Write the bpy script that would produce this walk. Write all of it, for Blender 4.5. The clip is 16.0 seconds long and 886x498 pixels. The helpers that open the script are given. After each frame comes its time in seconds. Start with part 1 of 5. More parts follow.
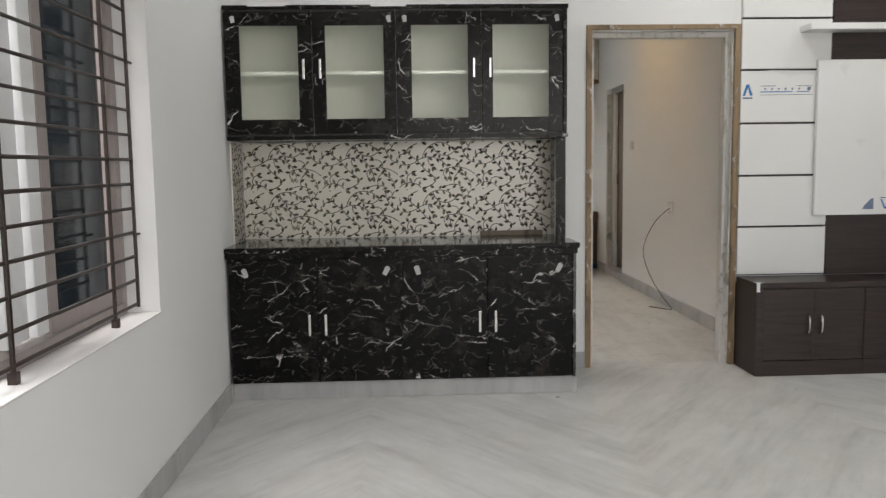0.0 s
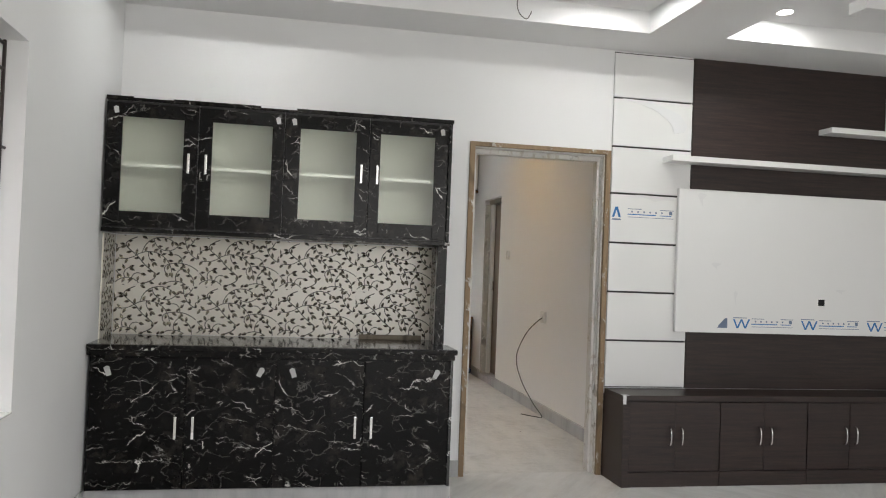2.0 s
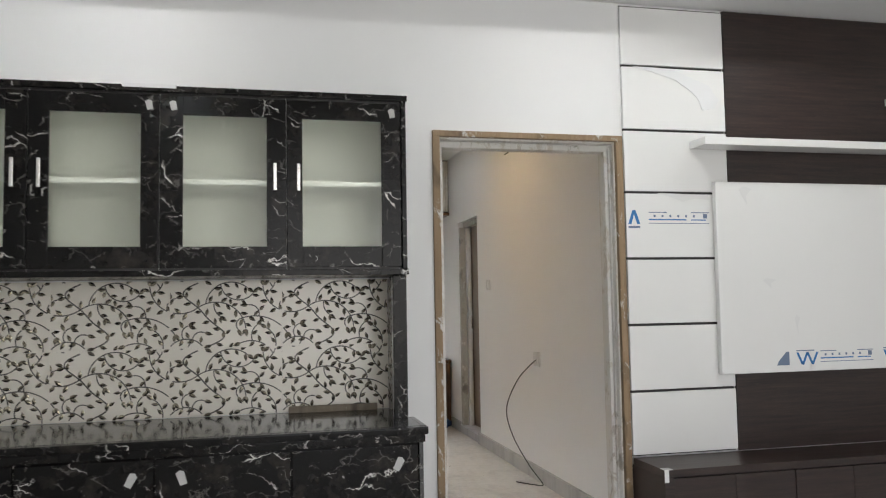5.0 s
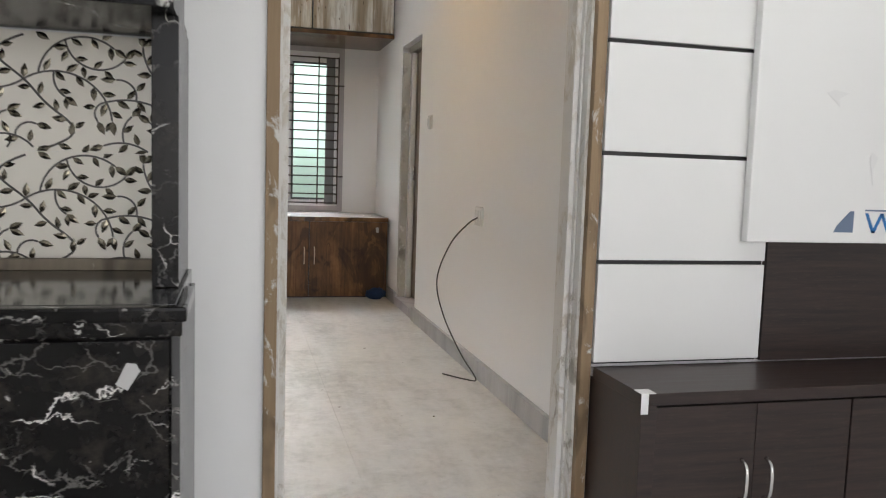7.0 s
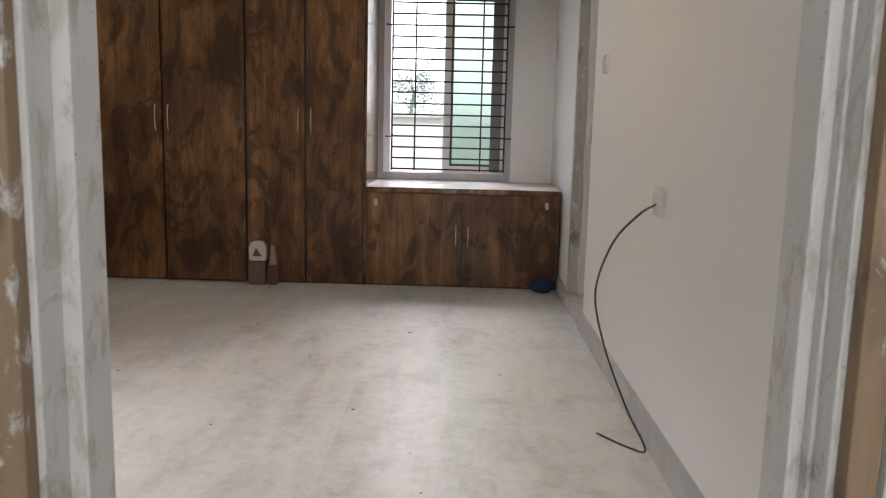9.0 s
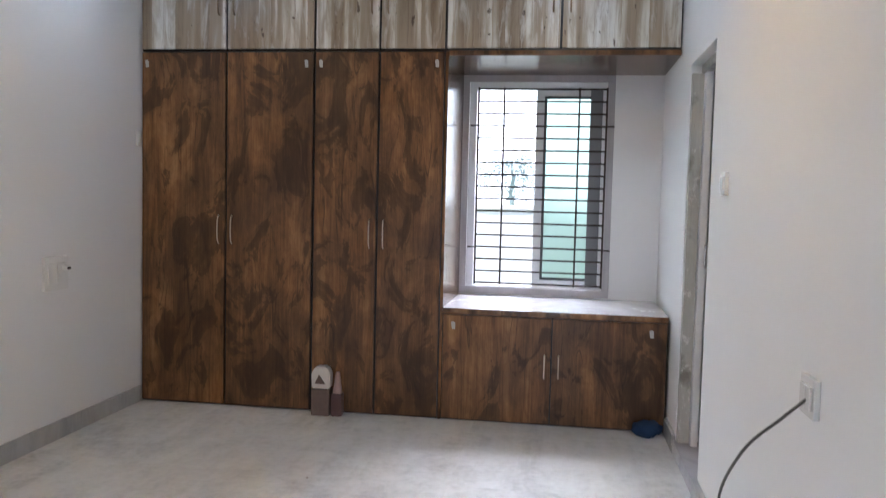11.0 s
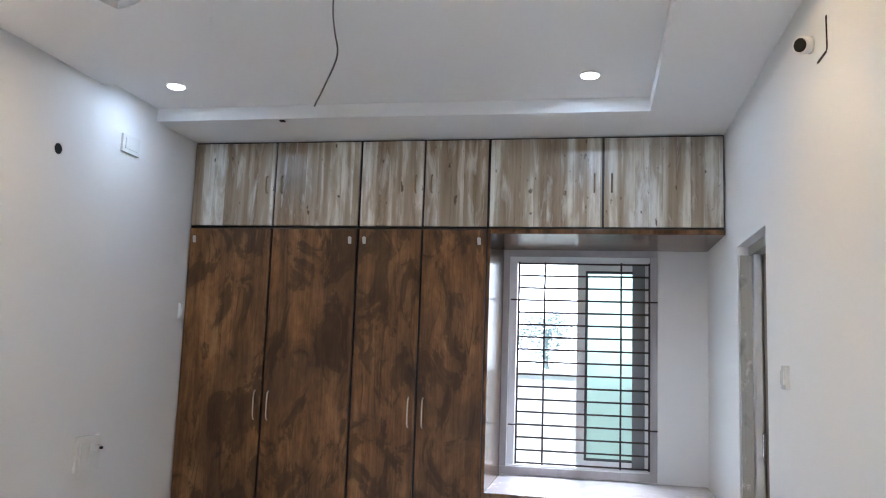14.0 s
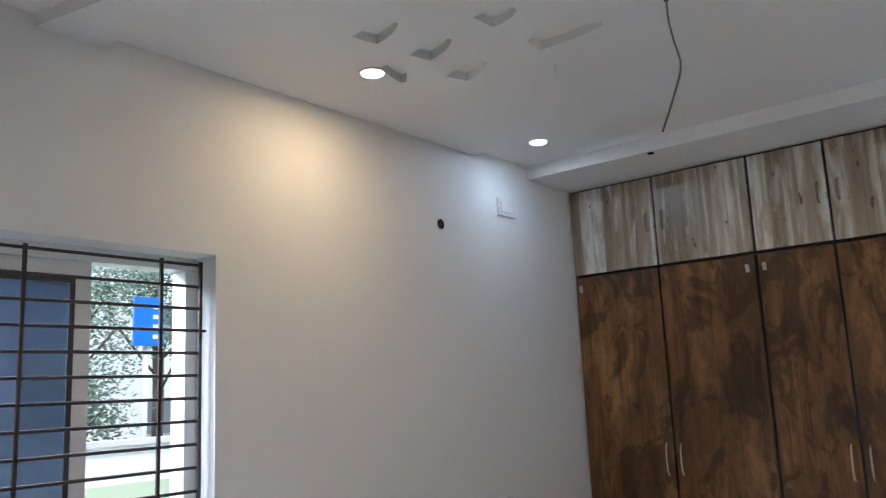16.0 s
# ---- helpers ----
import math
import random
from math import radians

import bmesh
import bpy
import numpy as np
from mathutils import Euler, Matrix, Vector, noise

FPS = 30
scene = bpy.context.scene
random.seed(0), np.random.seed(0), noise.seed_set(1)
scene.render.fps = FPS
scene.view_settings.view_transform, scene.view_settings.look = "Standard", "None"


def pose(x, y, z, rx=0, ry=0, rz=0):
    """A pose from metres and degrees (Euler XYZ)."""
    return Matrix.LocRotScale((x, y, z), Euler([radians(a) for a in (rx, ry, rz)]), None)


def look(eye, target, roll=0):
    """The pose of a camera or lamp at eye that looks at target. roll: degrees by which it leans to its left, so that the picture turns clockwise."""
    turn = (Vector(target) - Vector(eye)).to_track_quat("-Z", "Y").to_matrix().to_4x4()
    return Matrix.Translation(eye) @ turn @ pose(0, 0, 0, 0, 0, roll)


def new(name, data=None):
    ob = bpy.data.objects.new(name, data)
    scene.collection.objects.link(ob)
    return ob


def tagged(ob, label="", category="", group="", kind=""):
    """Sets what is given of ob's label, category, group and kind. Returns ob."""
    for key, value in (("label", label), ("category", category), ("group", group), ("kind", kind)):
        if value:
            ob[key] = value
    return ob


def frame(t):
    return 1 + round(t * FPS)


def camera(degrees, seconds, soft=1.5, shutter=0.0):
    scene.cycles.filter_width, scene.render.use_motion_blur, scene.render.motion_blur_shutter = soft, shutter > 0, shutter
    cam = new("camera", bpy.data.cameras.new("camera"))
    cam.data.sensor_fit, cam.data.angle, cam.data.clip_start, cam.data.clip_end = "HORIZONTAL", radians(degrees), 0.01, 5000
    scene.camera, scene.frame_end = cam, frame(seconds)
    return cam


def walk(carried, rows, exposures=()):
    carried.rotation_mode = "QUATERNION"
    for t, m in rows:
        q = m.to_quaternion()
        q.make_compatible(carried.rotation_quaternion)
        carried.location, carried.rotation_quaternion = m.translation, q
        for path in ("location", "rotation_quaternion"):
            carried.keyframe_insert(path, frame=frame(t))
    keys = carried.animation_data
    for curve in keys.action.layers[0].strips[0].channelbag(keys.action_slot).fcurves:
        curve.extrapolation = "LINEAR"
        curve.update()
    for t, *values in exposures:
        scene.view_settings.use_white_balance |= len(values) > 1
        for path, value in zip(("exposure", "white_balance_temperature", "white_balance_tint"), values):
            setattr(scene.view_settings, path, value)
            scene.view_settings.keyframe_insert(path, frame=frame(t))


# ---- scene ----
cam = camera(57.9, 16.0, 1.1, 0.25)
PATH = [
    (0, (0.427, 0.397, 1.251), (0.514, 2.385, 1.045), -0.8),
    (0.5, (0.356, 0.306, 1.282), (0.607, 2.287, 1.167), 0.3),
    (1, (0.371, 0.299, 1.308), (0.688, 2.272, 1.243), 1.5),
    (1.5, (0.394, 0.335, 1.306), (0.752, 2.303, 1.307), 2.3),
    (2, (0.394, 0.377, 1.287), (0.786, 2.337, 1.33), 2.2),
    (2.5, (0.436, 0.437, 1.283), (0.84, 2.395, 1.336), 2.0),
    (3, (0.492, 0.573, 1.328), (0.891, 2.532, 1.385), 0.3),
    (3.2, (0.507, 0.675, 1.352), (0.895, 2.631, 1.514), -0.4),
    (5.3, (0.829, 1.892, 1.263), (1.304, 3.831, 1.376), -0.9),
    (5.5, (0.907, 2.028, 1.238), (1.408, 3.963, 1.309), -0.4),
    (6, (1.095, 2.376, 1.185), (1.608, 4.308, 1.109), 0.2),
    (6.5, (1.228, 2.75, 1.146), (1.739, 4.677, 0.986), 1.0),
    (7, (1.436, 3.091, 1.099), (1.934, 5.018, 0.907), 1.9),
    (7.5, (1.594, 3.425, 1.09), (1.898, 5.383, 0.817), 2.2),
    (8, (1.734, 3.784, 1.099), (1.987, 5.742, 0.78), 1.6),
    (8.5, (1.921, 4.133, 1.116), (1.999, 6.108, 0.807), 0.5),
    (8.7, (1.955, 4.245, 1.112), (1.982, 6.221, 0.805), 1.0),
    (10.8, (2.058, 5.049, 1.304), (1.786, 7.021, 1.113), 0.4),
    (11, (2.06, 5.092, 1.342), (1.768, 7.067, 1.218), 1.4),
    (11.5, (2.042, 5.106, 1.428), (1.717, 7.079, 1.43), 1.7),
    (12, (2.039, 5.103, 1.474), (1.691, 7.069, 1.587), 1.1),
    (12.5, (2.024, 5.089, 1.483), (1.662, 7.045, 1.696), 0.8),
    (13, (2.016, 5.099, 1.505), (1.64, 7.048, 1.75), 0.8),
    (13.5, (2.007, 5.119, 1.487), (1.632, 7.066, 1.747), 2.1),
    (14, (1.984, 5.15, 1.482), (1.608, 7.098, 1.737), 2.0),
    (14.5, (1.945, 5.209, 1.48), (1.553, 7.155, 1.729), 1.6),
    (15, (1.957, 5.284, 1.499), (1.392, 7.185, 1.753), 0.6),
    (15.2, (1.962, 5.311, 1.515), (1.16, 7.124, 1.79), 0.0),
    (15.5, (1.986, 5.332, 1.495), (0.925, 6.993, 1.838), -0.9),
    (16, (1.95, 5.421, 1.558), (0.707, 6.948, 1.906), -2.5),
]
EXPOSURES = [
    (0.0, -0.26, 6980, 13), (0.5, -0.16, 6960, 13), (1.0, -0.08, 6920, 13), (1.5, -0.14, 6900, 13), (3.0, -0.08, 6880, 13), (5.5, -0.06, 6780, 13), (6.0, 0.0, 6780, 13), (7.0, 0.16, 6760, 14), (7.5, 0.14, 6760, 14), (8.5, 0.02, 6750, 16),
    (11.0, 0.60, 5780, 15), (12.0, 0.65, 5680, 13), (14.5, 0.66, 5620, 13), (15.0, 0.64, 5680, 13), (15.5, 0.30, 5680, 12), (16.0, 0.12, 5700, 12),
]
walk(cam, [(t, look(eye, target, roll)) for t, eye, target, roll in PATH], EXPOSURES)

# ---- light ----
world = bpy.data.worlds.new("sky")
scene.world = world
world.use_nodes = True
wn = world.node_tree.nodes
sky = wn.new("ShaderNodeTexSky")
sky.sky_type, sky.sun_disc = "NISHITA", False
sky.sun_elevation, sky.sun_rotation = radians(55), radians(140)
wn["Background"].inputs["Strength"].default_value = 0.15
world.node_tree.links.new(sky.outputs[0], wn["Background"].inputs["Color"])

sun = bpy.data.lights.new("sun", "SUN")
sun.energy, sun.angle, sun.color = 4.5, radians(2), (1.0, 0.96, 0.9)
new("sun", sun).matrix_world = look((0, 0, 20), (-6.4, 7.7, 5.7))


def window_light(name, centre, target, w, h, power):
    d = bpy.data.lights.new(name, "AREA")
    d.shape, d.size, d.size_y, d.energy, d.color = "RECTANGLE", w, h, power, (0.96, 0.965, 1.0)
    ob = new(name, d)
    ob.matrix_world = look(centre, target)
    return ob


window_light("skylight_living", (-1.75, 2.66, 2.9), (-0.4, 2.66, 1.0), 1.9, 1.3, 170)
window_light("skylight_bed_side", (-1.75, 6.5, 2.95), (-0.4, 6.5, 1.0), 1.4, 1.2, 290)
window_light("skylight_bed_end", (1.87, 11.9, 2.95), (1.87, 10.4, 1.0), 1.2, 1.2, 205)
# added fill lamp behind the walker, at an unseen opening made for it
window_light("skylight_front", (2.6, -2.45, 1.5), (2.6, 0.0, 1.3), 4.4, 2.4, 105)


def down_light(x, y, z, power, color):
    d = bpy.data.lights.new("downlight_lamp", "AREA")
    d.shape, d.size, d.energy, d.color = "DISK", 0.084, power, color
    new("downlight_lamp", d).matrix_world = look((x, y, z), (x, y + 0.0001, z - 1))


COOL, WARM = (0.70, 0.86, 1.0), (1.0, 0.68, 0.33)
Z_TRAY, Z_BED = 2.855, 2.862
# the last two living spots are unseen lamps, added to light the near end
LIVING_SPOTS = [(2.157, 4.48), (0.185, 4.50), (3.215, 4.56), (0.185, 1.75), (2.157, 1.75)]
BED_SPOTS = [(-0.265, 9.0, COOL), (1.945, 9.02, COOL), (-0.165, 7.62, WARM), (1.945, 7.62, WARM)]
for x, y in LIVING_SPOTS:
    down_light(x, y, Z_TRAY - 0.010, 6.6, (0.91, 0.975, 1.0))
for x, y, c in BED_SPOTS:
    down_light(x, y, Z_BED + (-0.044 if x < 1 and y < 8 else -0.008), (4.6 if c is WARM else 1.9) if x < 1 else (7 if c is WARM else 3.0), c)


# ---- materials ----
class Mat:
    """A node material with short calls."""

    def __init__(self, name, rough=0.5, metal=0.0, color=(0.8, 0.8, 0.8)):
        self.m = bpy.data.materials.new(name)
        self.m.use_nodes = True
        self.t = self.m.node_tree
        self.b = self.t.nodes["Principled BSDF"]
        self.set("Roughness", rough), self.set("Metallic", metal), self.set("Base Color", (*color, 1))

    def set(self, key, value):
        self.b.inputs[key].default_value = value

    def node(self, kind, **inputs):
        n = self.t.nodes.new("ShaderNode" + kind)
        for k, v in inputs.items():
            self.feed(n.inputs[k.replace("_", " ")], v)
        return n

    def feed(self, socket, v):
        if isinstance(v, bpy.types.NodeSocket):
            self.t.links.new(v, socket)
        else:
            socket.default_value = v

    def coord(self, scale=(1, 1, 1), turn=(0, 0, 0), vary=0.0):
        c = self.node("TexCoord").outputs["Object"]
        if vary:
            r = self.node("ObjectInfo").outputs["Random"]
            c = self.vec("ADD", c, self.vec("MULTIPLY", self.join(r, r, r), (vary, vary * 0.3, vary * 1.7)))
        mp = self.node("Mapping", Vector=c, Rotation=[radians(a) for a in turn], Scale=scale)
        return mp.outputs[0]

    def join(self, x, y, z):
        return self.node("CombineXYZ", X=x, Y=y, Z=z).outputs[0]

    def vec(self, op, a, b):
        n = self.t.nodes.new("ShaderNodeVectorMath")
        n.operation = op
        self.feed(n.inputs[0], a), self.feed(n.inputs[1], b)
        return n.outputs[0]

    def math(self, op, a, b=0.0, clamp=False):
        n = self.t.nodes.new("ShaderNodeMath")
        n.operation, n.use_clamp = op, clamp
        self.feed(n.inputs[0], a), self.feed(n.inputs[1], b)
        return n.outputs[0]

    def noise(self, vector, scale=5.0, detail=4.0, rough=0.55, warp=0.0):
        return self.node("TexNoise", Vector=vector, Scale=scale, Detail=detail, Roughness=rough, Distortion=warp).outputs["Fac"]

    def ramp(self, fac, *stops):
        n = self.node("ValToRGB", Fac=fac)
        e = n.color_ramp.elements
        while len(e) < len(stops):
            e.new(0.5)
        for el, (p, c) in zip(e, stops):
            el.position, el.color = p, ((c, c, c, 1) if isinstance(c, (int, float)) else (*c, 1))
        return n.outputs["Color"]

    def mix(self, fac, a, b, kind="MIX"):
        n = self.t.nodes.new("ShaderNodeMix")
        n.data_type, n.blend_type = "RGBA", kind
        self.feed(n.inputs["Factor"], fac)
        for key, v in (("A", a), ("B", b)):
            s = [i for i in n.inputs if i.name == key and i.type == "RGBA"][0]
            self.feed(s, (*v, 1) if isinstance(v, tuple) and len(v) == 3 else v)
        return [o for o in n.outputs if o.type == "RGBA"][0]

    def bump(self, height, strength=0.2, distance=0.01):
        self.feed(self.b.inputs["Normal"], self.node("Bump", Height=height, Strength=strength, Distance=distance).outputs[0])

    def out(self, key, v):
        self.feed(self.b.inputs[key], v)
        return self


def plain(name, color, rough=0.5, metal=0.0, grain=0.06, scale=30.0, relief=0.0):
    """A paint, plastic or metal with slight unevenness."""
    m = Mat(name, rough, metal, color)
    n = m.noise(m.coord(vary=7.0), scale, 3)
    big = m.noise(m.coord(vary=3.0), scale * 0.12, 2)
    lo, hi = [tuple(c * k for c in color) for k in (1 - grain, 1.0)]
    m.out("Base Color", m.mix(m.math("ADD", m.math("MULTIPLY", n, 0.5), m.math("MULTIPLY", big, 0.5)), lo, hi))
    m.out("Roughness", m.math("ADD", m.math("MULTIPLY", big, 0.14), rough - 0.07))
    if relief:
        m.bump(n, relief, 0.004)
    return m.m


def wall_paint(name, color):
    m = Mat(name, 0.6)
    c = m.coord()
    roll = m.noise(c, 260, 2)
    cloud = m.noise(c, 1.1, 3)
    smudge = m.math("GREATER_THAN", m.noise(m.coord((1, 1, 2.2)), 2.3, 5, 0.7, 0.6), 0.735)
    base = m.mix(cloud, tuple(k * 0.955 for k in color), color)
    m.out("Base Color", m.mix(m.math("MULTIPLY", smudge, 0.10), base, (0.45, 0.43, 0.40)))
    m.bump(m.math("ADD", roll, m.math("MULTIPLY", m.noise(c, 5, 3), 1.5)), 0.12, 0.003)
    return m.m


def marble(name, light=(0.72, 0.715, 0.70), dark=(0.42, 0.42, 0.41), rough=0.22, grime=0.25):
    """White marble in slabs laid so that the veins mirror from slab to slab."""
    m = Mat(name, rough)
    m.set("Specular IOR Level", 0.35)
    c = m.node("TexCoord").outputs["Object"]
    sep = m.node("SeparateXYZ", Vector=c)
    px = m.math("PINGPONG", m.math("ADD", sep.outputs[0], 0.94), 1.16)
    c2 = m.join(px, sep.outputs[1], sep.outputs[2])
    turned = m.node("Mapping", Vector=c2, Rotation=(0, 0, radians(38))).outputs[0]
    st = m.node("Mapping", Vector=turned, Scale=(7.0, 0.9, 1.0)).outputs[0]
    v1 = m.noise(st, 1.1, 7, 0.6, 0.5)
    v2 = m.noise(st, 4.0, 6, 0.65, 0.3)
    cloud = m.noise(c2, 1.2, 4)
    veins = m.math("ADD", m.math("MULTIPLY", v1, 0.7), m.math("MULTIPLY", v2, 0.3))
    mid = tuple(0.4 * p + 0.6 * q for p, q in zip(dark, light))
    base = m.ramp(veins, (0.32, tuple(0.75 * p + 0.25 * q for p, q in zip(dark, light))), (0.44, mid), (0.53, tuple(0.15 * p + 0.85 * q for p, q in zip(dark, light))), (0.64, light), (0.85, tuple(min(0.82, q * 1.06) for q in light)))
    thin = m.node("TexWave", Vector=turned, Scale=2.6, Distortion=7.0, Detail=5.0, Detail_Scale=1.6).outputs["Fac"]
    line = m.math("MULTIPLY", m.ramp(thin, (0.70, 0.0), (1.0, 1.0)), m.ramp(m.noise(c2, 0.9, 3), (0.45, 0.0), (0.7, 1.0)))
    base = m.mix(m.math("MULTIPLY", line, 0.2), base, dark)
    base = m.mix(m.math("MULTIPLY", cloud, 0.16), base, (0.58, 0.575, 0.56))
    dirt = m.ramp(m.noise(c, 2.2, 8, 0.72, 0.2), (0.40, 0.0), (0.85, 1.0))
    base = m.mix(m.math("MULTIPLY", dirt, grime), base, (0.40, 0.37, 0.33))
    specks = m.ramp(m.noise(c, 42, 2, 0.5), (0.74, 0.0), (0.78, 1.0))
    base = m.mix(m.math("MULTIPLY", specks, 0.35), base, (0.30, 0.27, 0.23))
    m.out("Base Color", base)
    m.out("Roughness", m.math("ADD", m.math("MULTIPLY", dirt, 0.3), m.math("ADD", m.math("MULTIPLY", cloud, 0.12), rough - 0.04)))
    return m.m


def dusty_marble(name):
    """White marble under building dust: mottled, with soft scuffs and rubbed marks."""
    m = Mat(name, 0.42)
    m.set("Specular IOR Level", 0.35)
    c = m.node("TexCoord").outputs["Object"]
    sep = m.node("SeparateXYZ", Vector=c)
    slab = m.node("TexWhiteNoise", Vector=m.join(m.math("FLOOR", m.math("DIVIDE", m.math("ADD", sep.outputs[0], 0.73), 1.15)), m.math("FLOOR", m.math("DIVIDE", m.math("ADD", sep.outputs[1], 0.25), 1.8)), 0.0))
    shift = m.vec("ADD", c, m.vec("MULTIPLY", slab.outputs["Color"], (3.0, 3.0, 0.0)))
    vein = m.noise(m.node("Mapping", Vector=shift, Rotation=(0, 0, radians(14)), Scale=(4.5, 0.9, 1.0)).outputs[0], 1.2, 7, 0.62, 0.7)
    mott = m.noise(c, 3.4, 8, 0.68, 0.5)
    fine = m.noise(c, 21.0, 5, 0.7, 0.4)
    big = m.noise(c, 0.9, 3, 0.5, 0.3)
    mixv = m.math("ADD", m.math("MULTIPLY", vein, 0.34), m.math("ADD", m.math("MULTIPLY", mott, 0.40), m.math("MULTIPLY", fine, 0.26)))
    col = m.ramp(mixv, (0.37, (0.38, 0.375, 0.36)), (0.46, (0.53, 0.522, 0.50)), (0.53, (0.62, 0.612, 0.59)), (0.64, (0.70, 0.695, 0.675)))
    col = m.mix(m.math("MULTIPLY", m.ramp(big, (0.42, 0.0), (0.66, 1.0)), 0.35), col, (0.60, 0.585, 0.555))
    scuff = m.noise(m.node("Mapping", Vector=c, Rotation=(0, 0, radians(-7)), Scale=(7.0, 26.0, 1.0)).outputs[0], 1.0, 6, 0.7, 0.5)
    col = m.mix(m.math("MULTIPLY", m.ramp(scuff, (0.60, 0.0), (0.72, 1.0)), 0.38), col, (0.36, 0.345, 0.32))
    swipe = m.noise(m.node("Mapping", Vector=c, Rotation=(0, 0, radians(24)), Scale=(3.0, 14.0, 1.0)).outputs[0], 1.4, 5, 0.65, 0.6)
    col = m.mix(m.math("MULTIPLY", m.ramp(swipe, (0.62, 0.0), (0.70, 1.0)), 0.34), col, (0.76, 0.755, 0.74))
    specks = m.ramp(m.noise(c, 34, 2, 0.5), (0.73, 0.0), (0.77, 1.0))
    col = m.mix(m.math("MULTIPLY", specks, 0.55), col, (0.26, 0.235, 0.20))
    m.out("Base Color", col)
    m.out("Roughness", m.math("ADD", m.math("MULTIPLY", mott, 0.3), 0.24))
    m.bump(fine, 0.05, 0.001)
    return m.m


def brown_wood(name, gloss=0.3):
    """Smoked wood print: upright grain, drifting dark smoke with ragged edges, fine cracks."""
    m = Mat(name, gloss)
    m.set("Specular IOR Level", 0.3 if gloss > 0.2 else 0.5)
    c = m.coord((1, 1, 1), vary=11.0)
    st = m.node("Mapping", Vector=c, Scale=(7.5, 7.5, 0.8)).outputs[0]
    fine = m.node("Mapping", Vector=c, Scale=(95.0, 95.0, 3.0)).outputs[0]
    flow = m.noise(st, 1.0, 6, 0.6, 0.8)
    streak = m.noise(fine, 1.0, 4, 0.6, 0.5)
    mott = m.noise(m.node("Mapping", Vector=c, Scale=(1.0, 1.0, 0.45)).outputs[0], 15.0, 5, 0.65, 0.8)
    grain = m.math("ADD", m.math("MULTIPLY", flow, 0.56), m.math("ADD", m.math("MULTIPLY", streak, 0.20), m.math("MULTIPLY", mott, 0.24)))
    col = m.ramp(grain, (0.36, (0.074, 0.035, 0.017)), (0.46, (0.156, 0.074, 0.030)), (0.53, (0.235, 0.115, 0.045)), (0.60, (0.325, 0.170, 0.069)), (0.70, (0.42, 0.243, 0.108)))
    drift = m.noise(m.node("Mapping", Vector=c, Scale=(1.2, 1.2, 0.75)).outputs[0], 1.7, 4, 0.55, 0.6)
    col = m.mix(m.ramp(drift, (0.38, 0.62), (0.60, 0.0)), col, (0.044, 0.024, 0.016))
    smoke = m.noise(m.node("Mapping", Vector=c, Scale=(1.3, 1.3, 0.7)).outputs[0], 4.2, 7, 0.62, 1.1)
    burnt = m.ramp(smoke, (0.39, 1.0), (0.452, 0.78), (0.462, 0.34), (0.56, 0.0))
    col = m.mix(m.math("MULTIPLY", burnt, 0.72), col, (0.036, 0.018, 0.010))
    rings = m.math("PINGPONG", m.math("MULTIPLY", m.noise(st, 0.55, 2, 0.5, 0.8), 8.0), 0.5)
    lines = m.math("MULTIPLY", m.ramp(rings, (0.0, 1.0), (0.035, 0.0)), m.ramp(m.noise(st, 1.3, 3), (0.49, 0.0), (0.6, 1.0)))
    col = m.mix(m.math("MULTIPLY", lines, 0.7), col, (0.026, 0.014, 0.010))
    m.out("Base Color", col)
    m.out("Roughness", m.math("ADD", m.math("MULTIPLY", streak, 0.16), gloss - 0.04))
    m.bump(grain, 0.1, 0.002)
    return m.m


